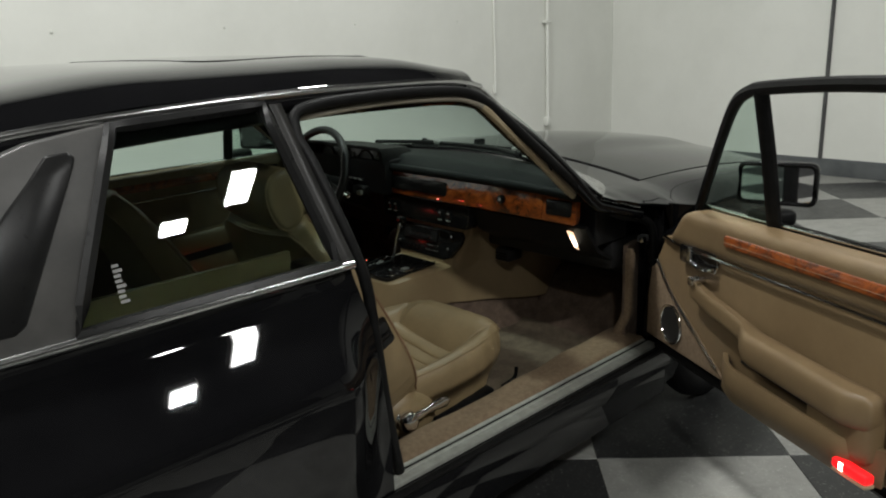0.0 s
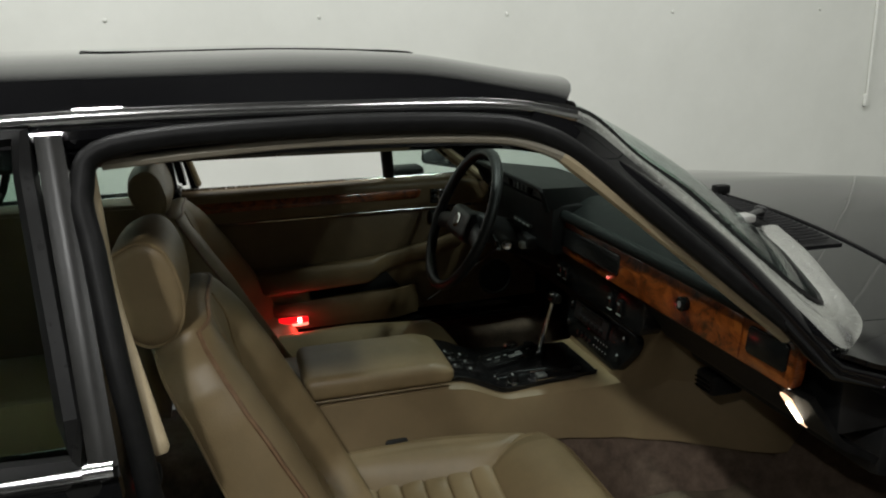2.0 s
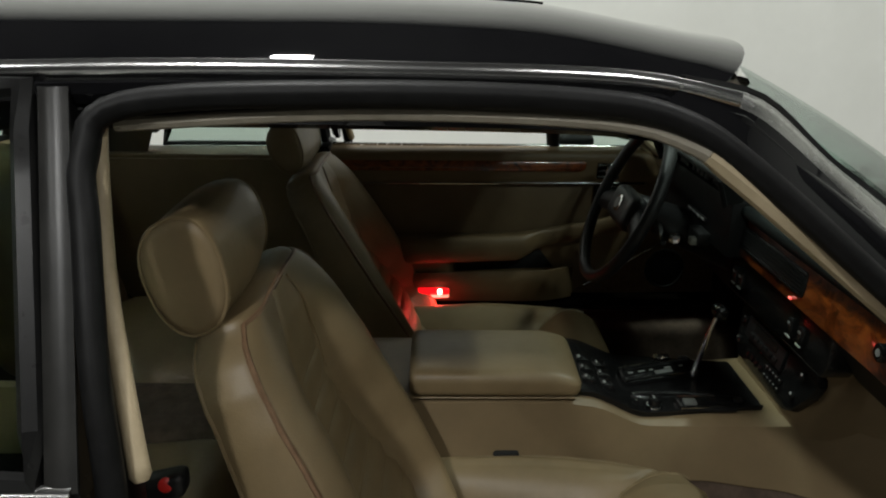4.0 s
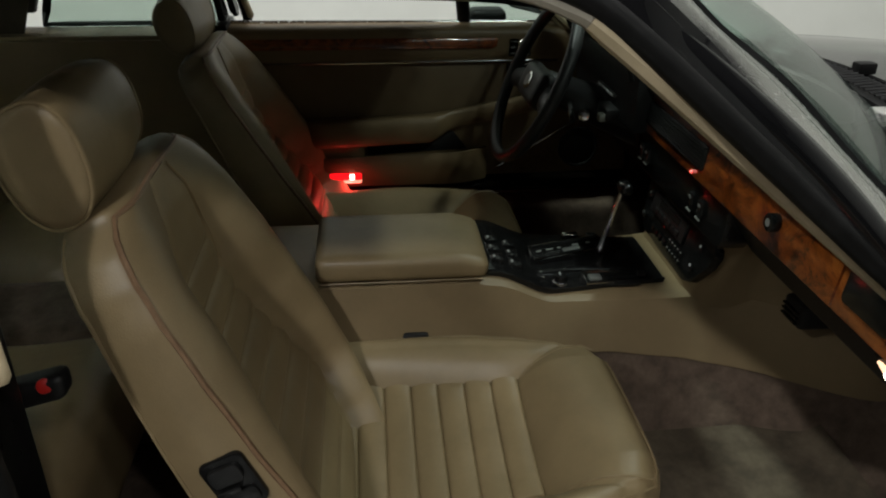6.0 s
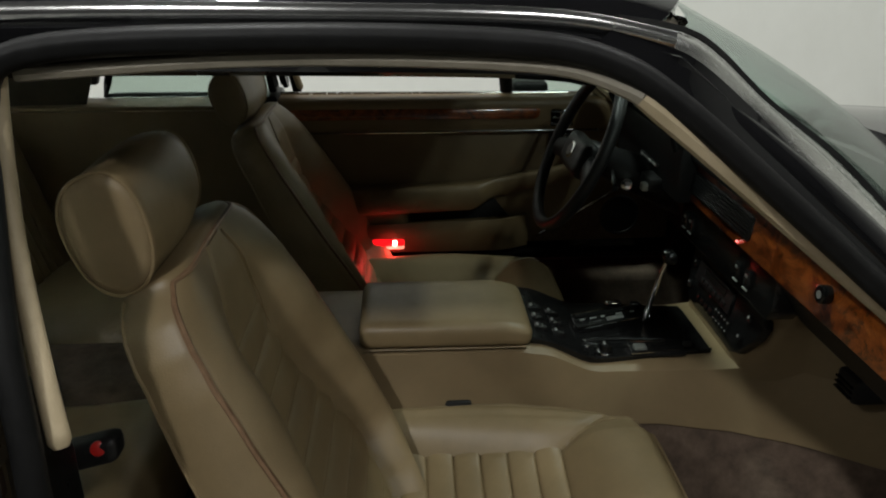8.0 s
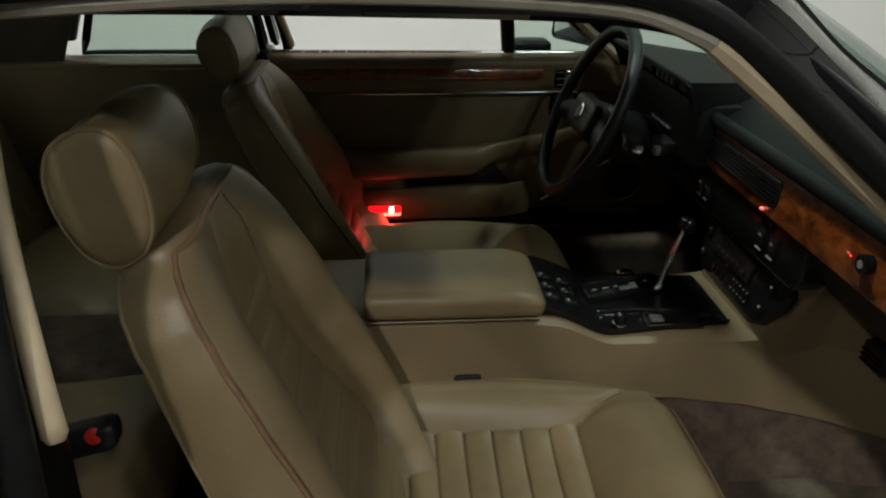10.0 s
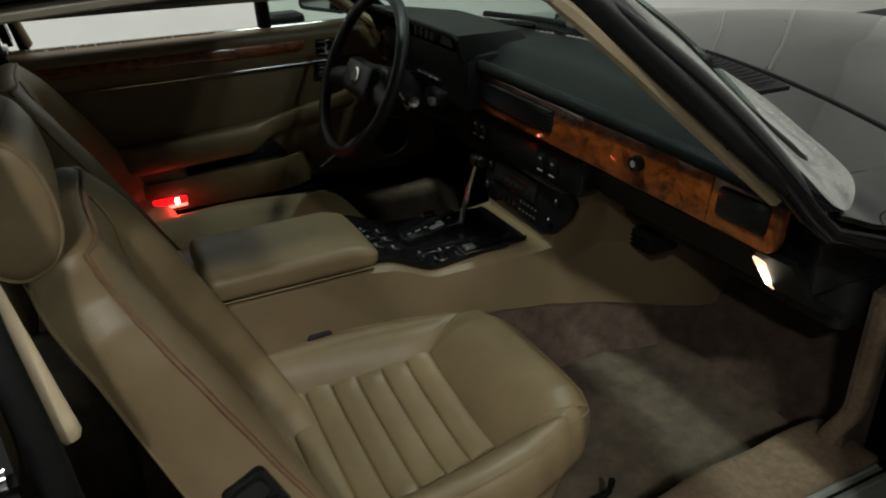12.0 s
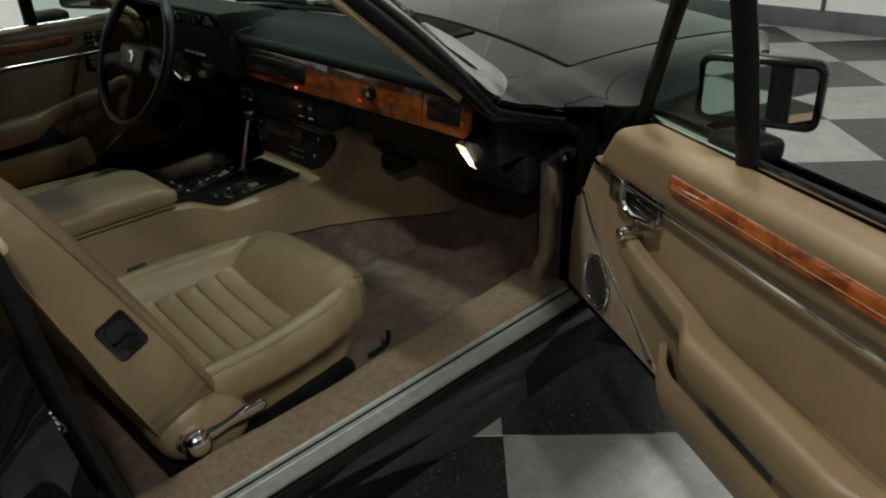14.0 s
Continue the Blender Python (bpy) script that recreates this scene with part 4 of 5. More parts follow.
        part("bolster_seam", tube([lay(e * min(inset(b) + 0.003, half(b) - 0.027), b, sunk(b) - 0.0005) for b in seam], 0.0016, 6), TAN, base)
    for name, edge_c, r, mat in (("piping", front_edge, 0.0034, PIPING), ("back_piping", back_edge, 0.0024, TAN)):
        side = [0.012 + (TOP - 0.012) * k / 40 for k in range(41)]
        loop = [lay(half(b) + 0.0005, b, edge_c(b)) for b in side]
        if edge_c is front_edge:
            loop += [lay(half(TOP) * (1 - k / 12), TOP, front(half(TOP) * (1 - k / 12), TOP) + 0.001) for k in range(1, 24)]
        else:
            loop += [lay(half(TOP) * (1 - k / 12), TOP, back_edge(TOP) - 0.016 * (1 - (1 - k / 12) ** 2)) for k in range(1, 24)]
        loop += [lay(-half(b) - 0.0005, b, edge_c(b)) for b in reversed(side)]
        part(name, tube(loop, r, 6), mat, base, "reddish brown leather piping" if mat is PIPING else "")
    # headrest: a cushion with flat oval ends, piped round each end
    hx, hb, hc = s * 0.028, 0.664, -0.004

    def oval(a, k):
        """A place on the end's outline, k of its full size; the outline leans a little forwards at the top."""
        sn, cs = math.sin(a), math.cos(a)
        b = 0.066 * k * math.copysign(abs(sn) ** 0.86, sn)
        return b, 0.045 * k * math.copysign(abs(cs) ** 0.86, cs) * (1 + 1.2 * b) + 0.16 * b

    def pillow():
        bm = bmesh.new()
        rows = [(-0.119, 0.55), (-0.1185, 0.80), (-0.116, 0.94), (-0.111, 1.0)] + [(-0.111 + 0.222 * i / 14, 1.0 + 0.05 * math.sin(math.pi * i / 14)) for i in range(1, 14)] + [(0.111, 1.0), (0.116, 0.94), (0.1185, 0.80), (0.119, 0.55)]
        rings = [[bm.verts.new(lay(hx + x, hb + oval(2 * math.pi * i / 40, k)[0], hc + oval(2 * math.pi * i / 40, k)[1])) for i in range(40)] for x, k in [(x, k * (1 - 0.14 * step(0.02, 0.12, -s * x) ** 2)) for x, k in rows]]
        for lo, hi in zip(rings, rings[1:]):
            for i in range(40):
                bm.faces.new((lo[i], lo[(i + 1) % 40], hi[(i + 1) % 40], hi[i]))
        bm.faces.new(rings[0])
        bm.faces.new(rings[-1])
        return bm

    part("headrest", pillow(), TAN, base, "tan leather headrest", angle=60)
    for e in (1, -1):
        full = 1.0 if e == s else 0.862
        ring = [lay(hx + e * 0.1125, hb + oval(2 * math.pi * k / 48, full)[0], hc + oval(2 * math.pi * k / 48, full)[1]) for k in range(48)]
        part("headrest_piping", tube(ring, 0.0024, 6, True, 1.0, (1, 0, 0)), TAN, base)
        part("headrest_post", tube([lay(hx + e * 0.05, 0.55, -0.008), lay(hx + e * 0.05, 0.63, -0.008)], 0.006, 8), CHROME, base)
    # recliner cover with its chrome knob and lever on the door side
    kx, ky, kz = cx + s * 0.288, 0.345 + dy, 0.400 - sag

    def cheek(u, v):
        """A round padded boss that runs out forwards into a low tail."""
        a = 2 * math.pi * v
        reach = 0.064 * (1 + 0.95 * max(0.0, math.cos(a + 0.42)) ** 3)
        k = math.sin(u * math.pi / 2)
        return (cx + s * (0.200 + 0.082 * math.cos(u * math.pi / 2) ** 0.45), ky + 0.012 + reach * k * math.cos(a), kz + 0.002 + reach * k * math.sin(a))

    part("recliner_cover", sheet(cheek, 16, 48, 0.003), TAN, base, "tan covered recliner housing", angle=70)
    part("lever_knob", rbox((kx, ky, kz), (0.024, 0.026, 0.027), 0.0235, (10, 10, 10)), CHROME, base, "round chrome recliner knob")
    part("knob_collar", disc((kx - s * 0.012, ky, kz), (s, 0, 0), 0.031, 0.012, 24, 0.004), CHROME, base)
    lv = smooth_path([(kx, ky + 0.006, kz), (kx + s * 0.006, ky + 0.035, kz + 0.006), (kx + s * 0.008, ky + 0.070, kz + 0.012), (kx + s * 0.006, ky + 0.110, kz + 0.012), (kx + s * 0.002, ky + 0.140, kz + 0.004)], 6)
    thick = [(0.0, 0.019), (0.15, 0.015), (0.40, 0.0110), (0.70, 0.0150), (0.90, 0.0140), (1.0, 0.006)]
    part("recline_lever", tube(lv, [curve(thick, k / (len(lv) - 1)) for k in range(len(lv))], 14, flat=0.5, up=(s, 0, 0)), CHROME, base, "chrome recline lever")

    def pad(u, v, d):
        return lay(s * (half(u) + 0.004 + d), u, v)

    part("switch_plate", prism(rounded(0.252, 0.327, -0.017, 0.037, 0.010, 3), pad, -0.004, 0.006, 0.003), GLOSS, base, "black seat switch plate")
    part("switch_button", prism(rounded(0.294, 0.318, -0.009, 0.029, 0.007, 3), pad, 0.005, 0.013, 0.002), VINYL, base)
    part("switch_rocker", prism(rounded(0.259, 0.281, -0.011, 0.031, 0.005, 3), pad, 0.005, 0.0095, 0.002), GLOSS, base)
    part("switch_paddle", prism(rounded(0.284, 0.292, -0.010, 0.020, 0.003, 2), pad, 0.005, 0.016, 0.0015), GLOSS, base)
    part("belt_buckle", rbox((cx - s * 0.240, 0.500 + dy, 0.459), (0.013, 0.036, 0.038), 0.007, (5, 8, 8), lambda x, y, z: (x - s * 0.12 * (z - 0.45), y - 0.35 * (y - 0.505 - dy) * step(0.45, 0.50, z), z)), VINYL, base, "black seat belt buckle")
    part("seat_runner", tube([(cx + s * 0.17, 0.40 + dy, 0.262), (cx + s * 0.17, 0.86 + dy, 0.262)], 0.012, 6), RUBBER, base)
    part("seat_adjuster", tube(smooth_path([(cx + s * 0.19, 0.80 + dy, 0.30), (cx + s * 0.20, 0.845 + dy, 0.315), (cx + s * 0.205, 0.85 + dy, 0.35)], 4), 0.006, 6), GLOSS, base)
    return base


seat(0.393, 0.0, 1, "passenger", 24, 0.0)
seat(-0.40, -0.045, -1, "driver", 28.5, 0.025)

# rear bench
for s in (1, -1):
    rc = part("rear_seat", rbox((s * 0.36, -0.24, 0.42), (0.235, 0.25, 0.10), 0.06, (20, 22, 10), lambda x, y, z: (x, y, z + (0.02 * math.cos((abs(x) - 0.36) * 9) + 0.015 * step(-0.2, 0.0, y) if z > 0.42 else 0))), TAN, car, "tan leather rear seat")
    part("rear_back", rbox((s * 0.36, -0.53, 0.70), (0.235, 0.07, 0.23), 0.055, (20, 8, 20), lambda x, y, z: (x, y - 0.28 * (z - 0.5), z)), TAN, rc)
    for k in range(6):
        x0 = s * 0.36 - 0.11 + 0.22 * k / 6
        part("rear_pleat", rbox((x0 + 0.018, -0.505, 0.68), (0.0185, 0.05, 0.19), 0.015, (6, 5, 16), lambda x, y, z: (x, y - 0.28 * (z - 0.5) + 0.015, z)), TAN, rc)
part("rear_tunnel", rbox((0, -0.25, 0.36), (0.13, 0.40, 0.14), 0.05, (10, 12, 8)), CARPET, car)

buckle = part("seat_belt_latch", rbox((0.655, 0.052, 0.768), (0.016, 0.047, 0.016), 0.010, (6, 10, 6), lambda x, y, z: (x, y, z + 0.25 * (y - 0.045))), VINYL, car, "black seat belt latch hanging by the door post")
part("release_button", disc((0.671, 0.080, 0.786), (1, 0.2, 0.5), 0.0085, 0.01, 14, 0.002), RED_DIM, buckle, "red release button")
part("belt_webbing", sheet(lambda u, v: (0.66 + 0.02 * u, 0.02 - 0.02 * u + 0.04 * (v - 0.5), 0.77 - 0.36 * u), 8, 3, 0.003), VINYL, car)

# ---- the car: centre console ----
def console_z(y):
    return curve([(0.20, 0.598), (0.60, 0.600), (0.66, 0.592), (0.76, 0.552), (0.98, 0.550), (1.06, 0.555), (1.3, 0.56)], y)


def console_foot(y):
    return curve([(0.2, 0.45), (0.87, 0.437), (0.985, 0.42), (1.10, 0.403), (1.36, 0.38)], y)


def console_side(y):
    return curve([(0.2, 0.140), (0.62, 0.140), (0.75, 0.139), (0.95, 0.138), (1.02, 0.140), (1.08, 0.150), (1.36, 0.262)], y)


def console_point(u, v):
    """Up one side, over the top with a rounded edge, and down the other."""
    y = 0.20 + 1.29 * u
    w, top, foot = console_side(y), console_z(y), console_foot(y)
    low = w + 0.022
    if v < 0.3 or v > 0.7:
        k = v / 0.3 if v < 0.3 else (1 - v) / 0.3
        x, z = low + (w - low) * k, foot + (top - 0.012 - foot) * k
        return (x if v < 0.5 else -x, y, z)
    a = (v - 0.3) / 0.4
    return (w * (1 - 2 * a), y, top - 0.012 * abs(2 * a - 1) ** 8)


console = part("centre_console", sheet(console_point, 70, 60, 0.01), TAN_PANEL, car, "tan leather centre console")
part("tunnel", sheet(lambda u, v: ((2 * v - 1) * (console_side(0.15 + 1.3 * u) + 0.016 + (0.05 * (abs(2 * v - 1)) ** 3)), 0.15 + 1.3 * u, (console_foot(0.15 + 1.3 * u) + 0.006) - (console_foot(0.15 + 1.3 * u) - 0.24) * step(0.80, 1.0, abs(2 * v - 1))), 40, 40, 0.01), CARPET, car, "brown carpet over the transmission tunnel")
lid = part("armrest_lid", rbox((0.038, 0.480, 0.620), (0.105, 0.158, 0.024), 0.018, (24, 30, 8), lambda x, y, z: (x, y, z + (0.006 * math.cos((x - 0.02) * 11) - 0.012 * step(0.58, 0.64, y) - 0.008 * step(-0.02, -0.11, x)) * step(0.615, 0.64, z))), TAN, console, "tan leather armrest lid")
part("armrest_seam", tube([(0.1435, 0.33, 0.599), (0.1435, 0.625, 0.600)], 0.0020, 6), TAN, console)


def plate(x, y, d):
    return (x, y, console_z(y) + 0.004 + d)


def plate_half(y):
    return curve([(0.63, 0.118), (0.75, 0.124), (0.98, 0.098)], y)


part("selector_plate", sheet(lambda u, v: plate((2 * v - 1) * plate_half(0.635 + 0.355 * u), 0.635 + 0.355 * u, 0.004 * (1 - (2 * v - 1) ** 8)), 24, 12, 0.008), GLOSS, console, "gloss black gear selector plate")
part("plate_rim", tube([plate(plate_half(0.635 + 0.355 * k / 14), 0.635 + 0.355 * k / 14, 0.004) for k in range(15)], 0.003, 6), GLOSS, console)
def slant(x, y, z):
    """The gear gate runs askew across the plate."""
    return (x - 0.30 * (y - 0.82), y, z)


part("selector_gate", warp(block(-0.052, 0.006, 0.742, 0.905, 0.556, 0.5745, 0.005), slant), GLOSS, console, "raised gear selector gate")
part("selector_slot", warp(block(-0.046, -0.034, 0.752, 0.895, 0.574, 0.5760, 0.001), slant), RUBBER, console)
for y, w in ((0.757, 0.010), (0.779, 0.014), (0.803, 0.008), (0.836, 0.014), (0.868, 0.009)):
    part("gear_mark", warp(block(-0.024, -0.019, y, y + w, 0.5745, 0.5756), slant), GREY_MARK, console)
part("gate_window", warp(block(-0.016, -0.002, 0.812, 0.850, 0.574, 0.5758, 0.001), slant), FAINT_MARK, console)
part("gate_trim", tube([slant(0.008, 0.745, 0.573), slant(0.008, 0.902, 0.573)], 0.0022, 6), CHROME, console)
part("gate_rail", tube([slant(-0.055, 0.745, 0.571), slant(-0.055, 0.902, 0.571)], 0.0018, 6), CHROME, console)
part("gate_button", rbox((-0.089, 0.848, 0.566), (0.010, 0.016, 0.007), 0.003, (6, 8, 4)), CHROME, console, "chrome selector catch")
part("console_switch", block(-0.100, -0.080, 0.885, 0.905, 0.558, 0.568, 0.003), VINYL, console)
part("plate_ridge", tube(smooth_path([plate(0.058, 0.752, 0.004), plate(0.052, 0.82, 0.007), plate(0.056, 0.90, 0.006), plate(0.060, 0.955, 0.004)], 6), 0.0055, 8, flat=0.7), GLOSS, console, "moulded ridge along the plate")
lever = part("gear_lever", tube([(-0.018, 0.893, 0.565), (-0.004, 0.906, 0.65), (0.006, 0.917, 0.702)], [0.0065, 0.0052, 0.0048], 10), CHROME, console, "chrome gear lever with black knob")
part("gear_knob", rbox((0.010, 0.920, 0.715), (0.019, 0.013, 0.012), 0.009, (8, 8, 8)), GLOSS, console, "black gear knob")
part("knob_cap", disc((0.014, 0.914, 0.7285), (0.1, -0.1, 1), 0.006, 0.004, 14, 0.001), CHROME, console)
tray = part("ash_tray", block(0.078, 0.119, 0.832, 0.935, 0.556, 0.5665, 0.003), GLOSS, console, "black ash tray with chrome surround")
part("tray_rim", tube([(0.077, 0.905, 0.5675), (0.077, 0.831, 0.5675), (0.120, 0.829, 0.5675), (0.113, 0.925, 0.5675)], 0.0027, 6), CHROME, console, "chrome rim of the ash tray")
part("tray_handle", rbox((0.100, 0.850, 0.568), (0.010, 0.012, 0.004), 0.002, (5, 5, 4)), ALLOY, console)
part("tray_stop", rbox((0.090, 0.945, 0.567), (0.006, 0.008, 0.004), 0.002, (4, 4, 4)), VINYL, console)
part("mirror_knob", disc((0.106, 0.782, 0.582), (0, 0, 1), 0.012, 0.022, 20, 0.003), GLOSS, console, "black control knob on a chrome collar")
part("knob_collar", disc((0.106, 0.782, 0.5665), (0, 0, 1), 0.0155, 0.006, 24, 0.002), CHROME, console)
# grey bar laid on the knob's top to draw its highlight
part("knob_highlight", block(0.101, 0.111, 0.778, 0.781, 0.5815, 0.5828), GREY_MARK, console)
for k in range(2):
    part("plate_screw", disc((0.066 + 0.022 * k, 0.752, 0.568), (0, 0, 1), 0.004, 0.005, 10, 0.001), CHROME, console)
for k in range(3):
    for j in range(2):
        zt = console_z(0.662 + 0.034 * j) + 0.010
        part("window_switch", block(-0.030 + 0.042 * k, 0.000 + 0.042 * k, 0.652 + 0.036 * j, 0.676 + 0.036 * j, zt - 0.014, zt + 0.004, 0.003), GLOSS, console, "black rocker switch")
        part("switch_mark", block(-0.022 + 0.042 * k, -0.012 + 0.042 * k, 0.656 + 0.036 * j, 0.660 + 0.036 * j, zt + 0.0035, zt + 0.0048), GREY_MARK, console)

# radio fascia leaning back above the plate
def rad(x, b, d):
    """b runs up the fascia."""
    return (x, 1.016 + 0.20 * b - 0.98 * d, 0.563 + b + 0.196 * d)


def neck_point(u, v):
    """The tan housing of the radio: a rounded front that runs into the console's sides."""
    h = 1.0 - u
    z = 0.520 + 0.185 * h
    yf = 1.020 + 0.20 * (z - 0.563)
    wr, wl = 0.150 + 0.075 * h**1.5, 0.142 + 0.055 * h**1.5
    path = [(-wl - 0.03, 1.40), (-wl - 0.005, 1.16), (-wl, yf + 0.045), (-wl + 0.012, yf + 0.014), (-wl + 0.040, yf), (0.0, yf), (wr - 0.045, yf), (wr - 0.014, yf + 0.012), (wr, yf + 0.042), (console_side(1.14) - 0.004 + 0.03 * h, 1.14), (console_side(1.25) - 0.002 + 0.02 * h, 1.25), (console_side(1.36), 1.40)]
    k = v * (len(path) - 1)
    a = min(int(k), len(path) - 2)
    p, q = path[a], path[a + 1]
    return (p[0] + (q[0] - p[0]) * (k - a), p[1] + (q[1] - p[1]) * (k - a), z)


part("console_neck", sheet(neck_point, 14, 55, 0.008), TAN_PANEL, console, "tan surround of the radio", angle=60)
radio = part("radio_panel", prism([(-0.135, 0.03), (-0.115, 0.004), (0.115, 0.0), (0.145, 0.012), (0.185, 0.06), (0.196, 0.09), (0.185, 0.108), (-0.15, 0.110), (-0.158, 0.09)], rad, -0.02, 0.0, 0.004), GLOSS, car, "black radio and climate control panel")
part("radio_face", prism([(-0.10, 0.055), (0.075, 0.055), (0.075, 0.098), (-0.10, 0.098)], rad, 0.0, 0.006, 0.002), VINYL, radio)
for k in range(6):
    part("radio_button", prism([(-0.07 + 0.022 * k, 0.062), (-0.054 + 0.022 * k, 0.062), (-0.054 + 0.022 * k, 0.072), (-0.07 + 0.022 * k, 0.072)], rad, 0.006, 0.009, 0.001), VINYL, radio)
part("radio_display", prism([(-0.06, 0.079), (0.045, 0.079), (0.045, 0.093), (-0.06, 0.093)], rad, 0.006, 0.0075), GLOSS, radio)
part("pilot_lamp", prism([(-0.02, 0.05), (-0.015, 0.05), (-0.015, 0.052), (-0.02, 0.052)], rad, 0.001, 0.003), RED_DIM, radio, "small red pilot lamp")
for x, b in ((-0.118, 0.036), (-0.118, 0.082), (0.138, 0.040), (0.150, 0.084)):
    part("climate_knob", disc(rad(x, b, 0.007), (0, -0.96, 0.27), 0.0085, 0.010, 16, 0.002), GLOSS, radio)
    part("knob_mark", prism([(x - 0.002, b + 0.002), (x + 0.002, b + 0.002), (x + 0.002, b + 0.006), (x - 0.002, b + 0.006)], rad, 0.0065, 0.0078), WHITE_MARK if x > 0 else GREY_MARK, radio)
for k in range(5):
    for j in range(2):
        x0, b0 = 0.022 + 0.0145 * k, 0.018 + 0.017 * j
        part("climate_button", prism([(x0, b0), (x0 + 0.011, b0), (x0 + 0.011, b0 + 0.012), (x0, b0 + 0.012)], rad, 0.0, 0.004, 0.001), GLOSS, radio)
        part("button_legend", prism([(x0 + 0.002, b0 + 0.007), (x0 + 0.007, b0 + 0.007), (x0 + 0.007, b0 + 0.009), (x0 + 0.002, b0 + 0.009)], rad, 0.0042, 0.0048), GREY_MARK, radio)
for k in range(4):
    part("climate_slot", prism([(-0.075 + 0.022 * k, 0.018), (-0.060 + 0.022 * k, 0.018), (-0.060 + 0.022 * k, 0.034), (-0.075 + 0.022 * k, 0.034)], rad, 0.0, 0.003, 0.001), GLOSS, radio)

# ---- the car: dashboard ----
dash = part("dashboard", sheet(lambda u, v: ((lambda a, x: (x, 1.0 + 0.008 + (0.30 * (1 - (x / 0.74) ** 2) * 0.95 + 0.045) * u, 0.868 + 0.045 * math.sin(min(1.0, u * 3.2) * 1.5708) - 0.012 * u - 0.020 * (abs(x) / 0.74) ** 3))(2 * v - 1, -0.735 + 1.47 * v)), 24, 40, 0.02), DASH, car, "dark green-black padded dashboard top")
part("dash_roll", tube(smooth_path([(-0.16, 1.006, 0.876), (0.2, 1.004, 0.876), (0.5, 1.006, 0.872), (0.72, 1.012, 0.862)], 6), 0.014, 10), DASH, dash)
part("dash_core", block(-0.725, 0.725, 1.075, 1.24, 0.70, 0.85, 0.01), VINYL, dash)


def face(x, z, d):
    """A place on the dashboard's face, d proud of it."""
    return (x, 1.004 + 0.12 * (z - 0.82) - d, z)


fascia = part("wood_fascia", prism([(-0.205, 0.782), (0.695, 0.778), (0.703, 0.784), (0.706, 0.800), (0.704, 0.845), (0.692, 0.862), (-0.19, 0.866), (-0.207, 0.855)], face, -0.02, 0.0, 0.004), WOOD, dash, "polished burl walnut dashboard fascia")
part("glovebox_lid", prism([(0.25, 0.784), (0.578, 0.783), (0.578, 0.862), (0.25, 0.864)], face, -0.004, 0.0035, 0.002), WOOD, dash, "burl walnut glovebox lid")
part("glove_lock", disc(face(0.418, 0.826, 0.018), (0, -1, 0.05), 0.014, 0.016, 20, 0.003), GLOSS, dash, "round black glovebox lock")
part("glove_lock_ring", disc(face(0.418, 0.826, 0.0185), (0, -1, 0.05), 0.006, 0.003, 12), GREY_MARK, dash)
for x0, x1 in ((-0.163, 0.159), (0.592, 0.688)):
    vent = part("air_vent", prism(rounded(x0, x1, 0.801, 0.847, 0.008, 3), face, -0.006, 0.003, 0.001), GLOSS, dash, "black slatted air vent in the wood")
    n = 6 if x0 < 0 else 0
    for k in range(n):
        z = 0.806 + 0.034 * k / (n - 1)
        part("vent_slat", prism([(x0 + 0.008, z), (x1 - 0.008, z), (x1 - 0.008, z + 0.0025), (x0 + 0.008, z + 0.0018)], face, 0.002, 0.006), GLOSS, dash)
part("fascia_pilot", prism([(0.115, 0.786), (0.123, 0.786), (0.123, 0.7895), (0.115, 0.7895)], face, 0.0, 0.003), RED_DOT, dash, "small lit red pilot lamp")
# switch panel below the wood and the padded lower dash
part("switch_panel", prism([(-0.20, 0.690), (0.235, 0.690), (0.25, 0.71), (0.25, 0.777), (-0.20, 0.777)], lambda x, z, d: (x, 1.014 - d, z), -0.05, 0.0, 0.004), GLOSS, dash, "black switch panel")
for x in (-0.155, -0.122, 0.118, 0.160):
    part("rocker_switch", block(x - 0.010, x + 0.010, 1.005, 1.018, 0.714, 0.748, 0.003), GLOSS, dash, "black rocker switch")
    # pale bar along the rocker's lower edge, put there as its glint
    part("switch_glint", block(x - 0.0095, x + 0.0095, 1.0035, 1.0065, 0.7125, 0.7155, 0.001), TREAD if x > 0 else FAINT_MARK, dash)
    part("switch_legend", block(x - 0.004, x + 0.005, 1.0040, 1.0062, 0.737, 0.742), FAINT_MARK, dash)
part("knee_panel", sheet(lambda u, v: (0.24 + 0.49 * v, 1.0 + 0.022 + 0.085 * u + 0.05 * step(0.7, 1.0, u), 0.778 - 0.115 * u - 0.01 * step(0.7, 1, u)), 14, 20, 0.012), RUBBER, dash, "black padded panel below the glovebox")
part("under_dash", block(-0.72, 0.72, 1.17, 1.48, 0.60, 0.70, 0.02), VINYL, dash)
LENS_A, LENS_B = Vector((0.0190, 0.0066, -0.0025)), Vector((-0.0105, 0.0540, -0.0680))
LENS_N = LENS_B.cross(LENS_A).normalized()


def lens_at(u, v, d):
    """A place on the courtesy lamp, let into the slope of the knee panel; it faces rearwards and down."""
    return Vector((0.656, 1.022, 0.7525)) + LENS_A * u + LENS_B * v + LENS_N * d


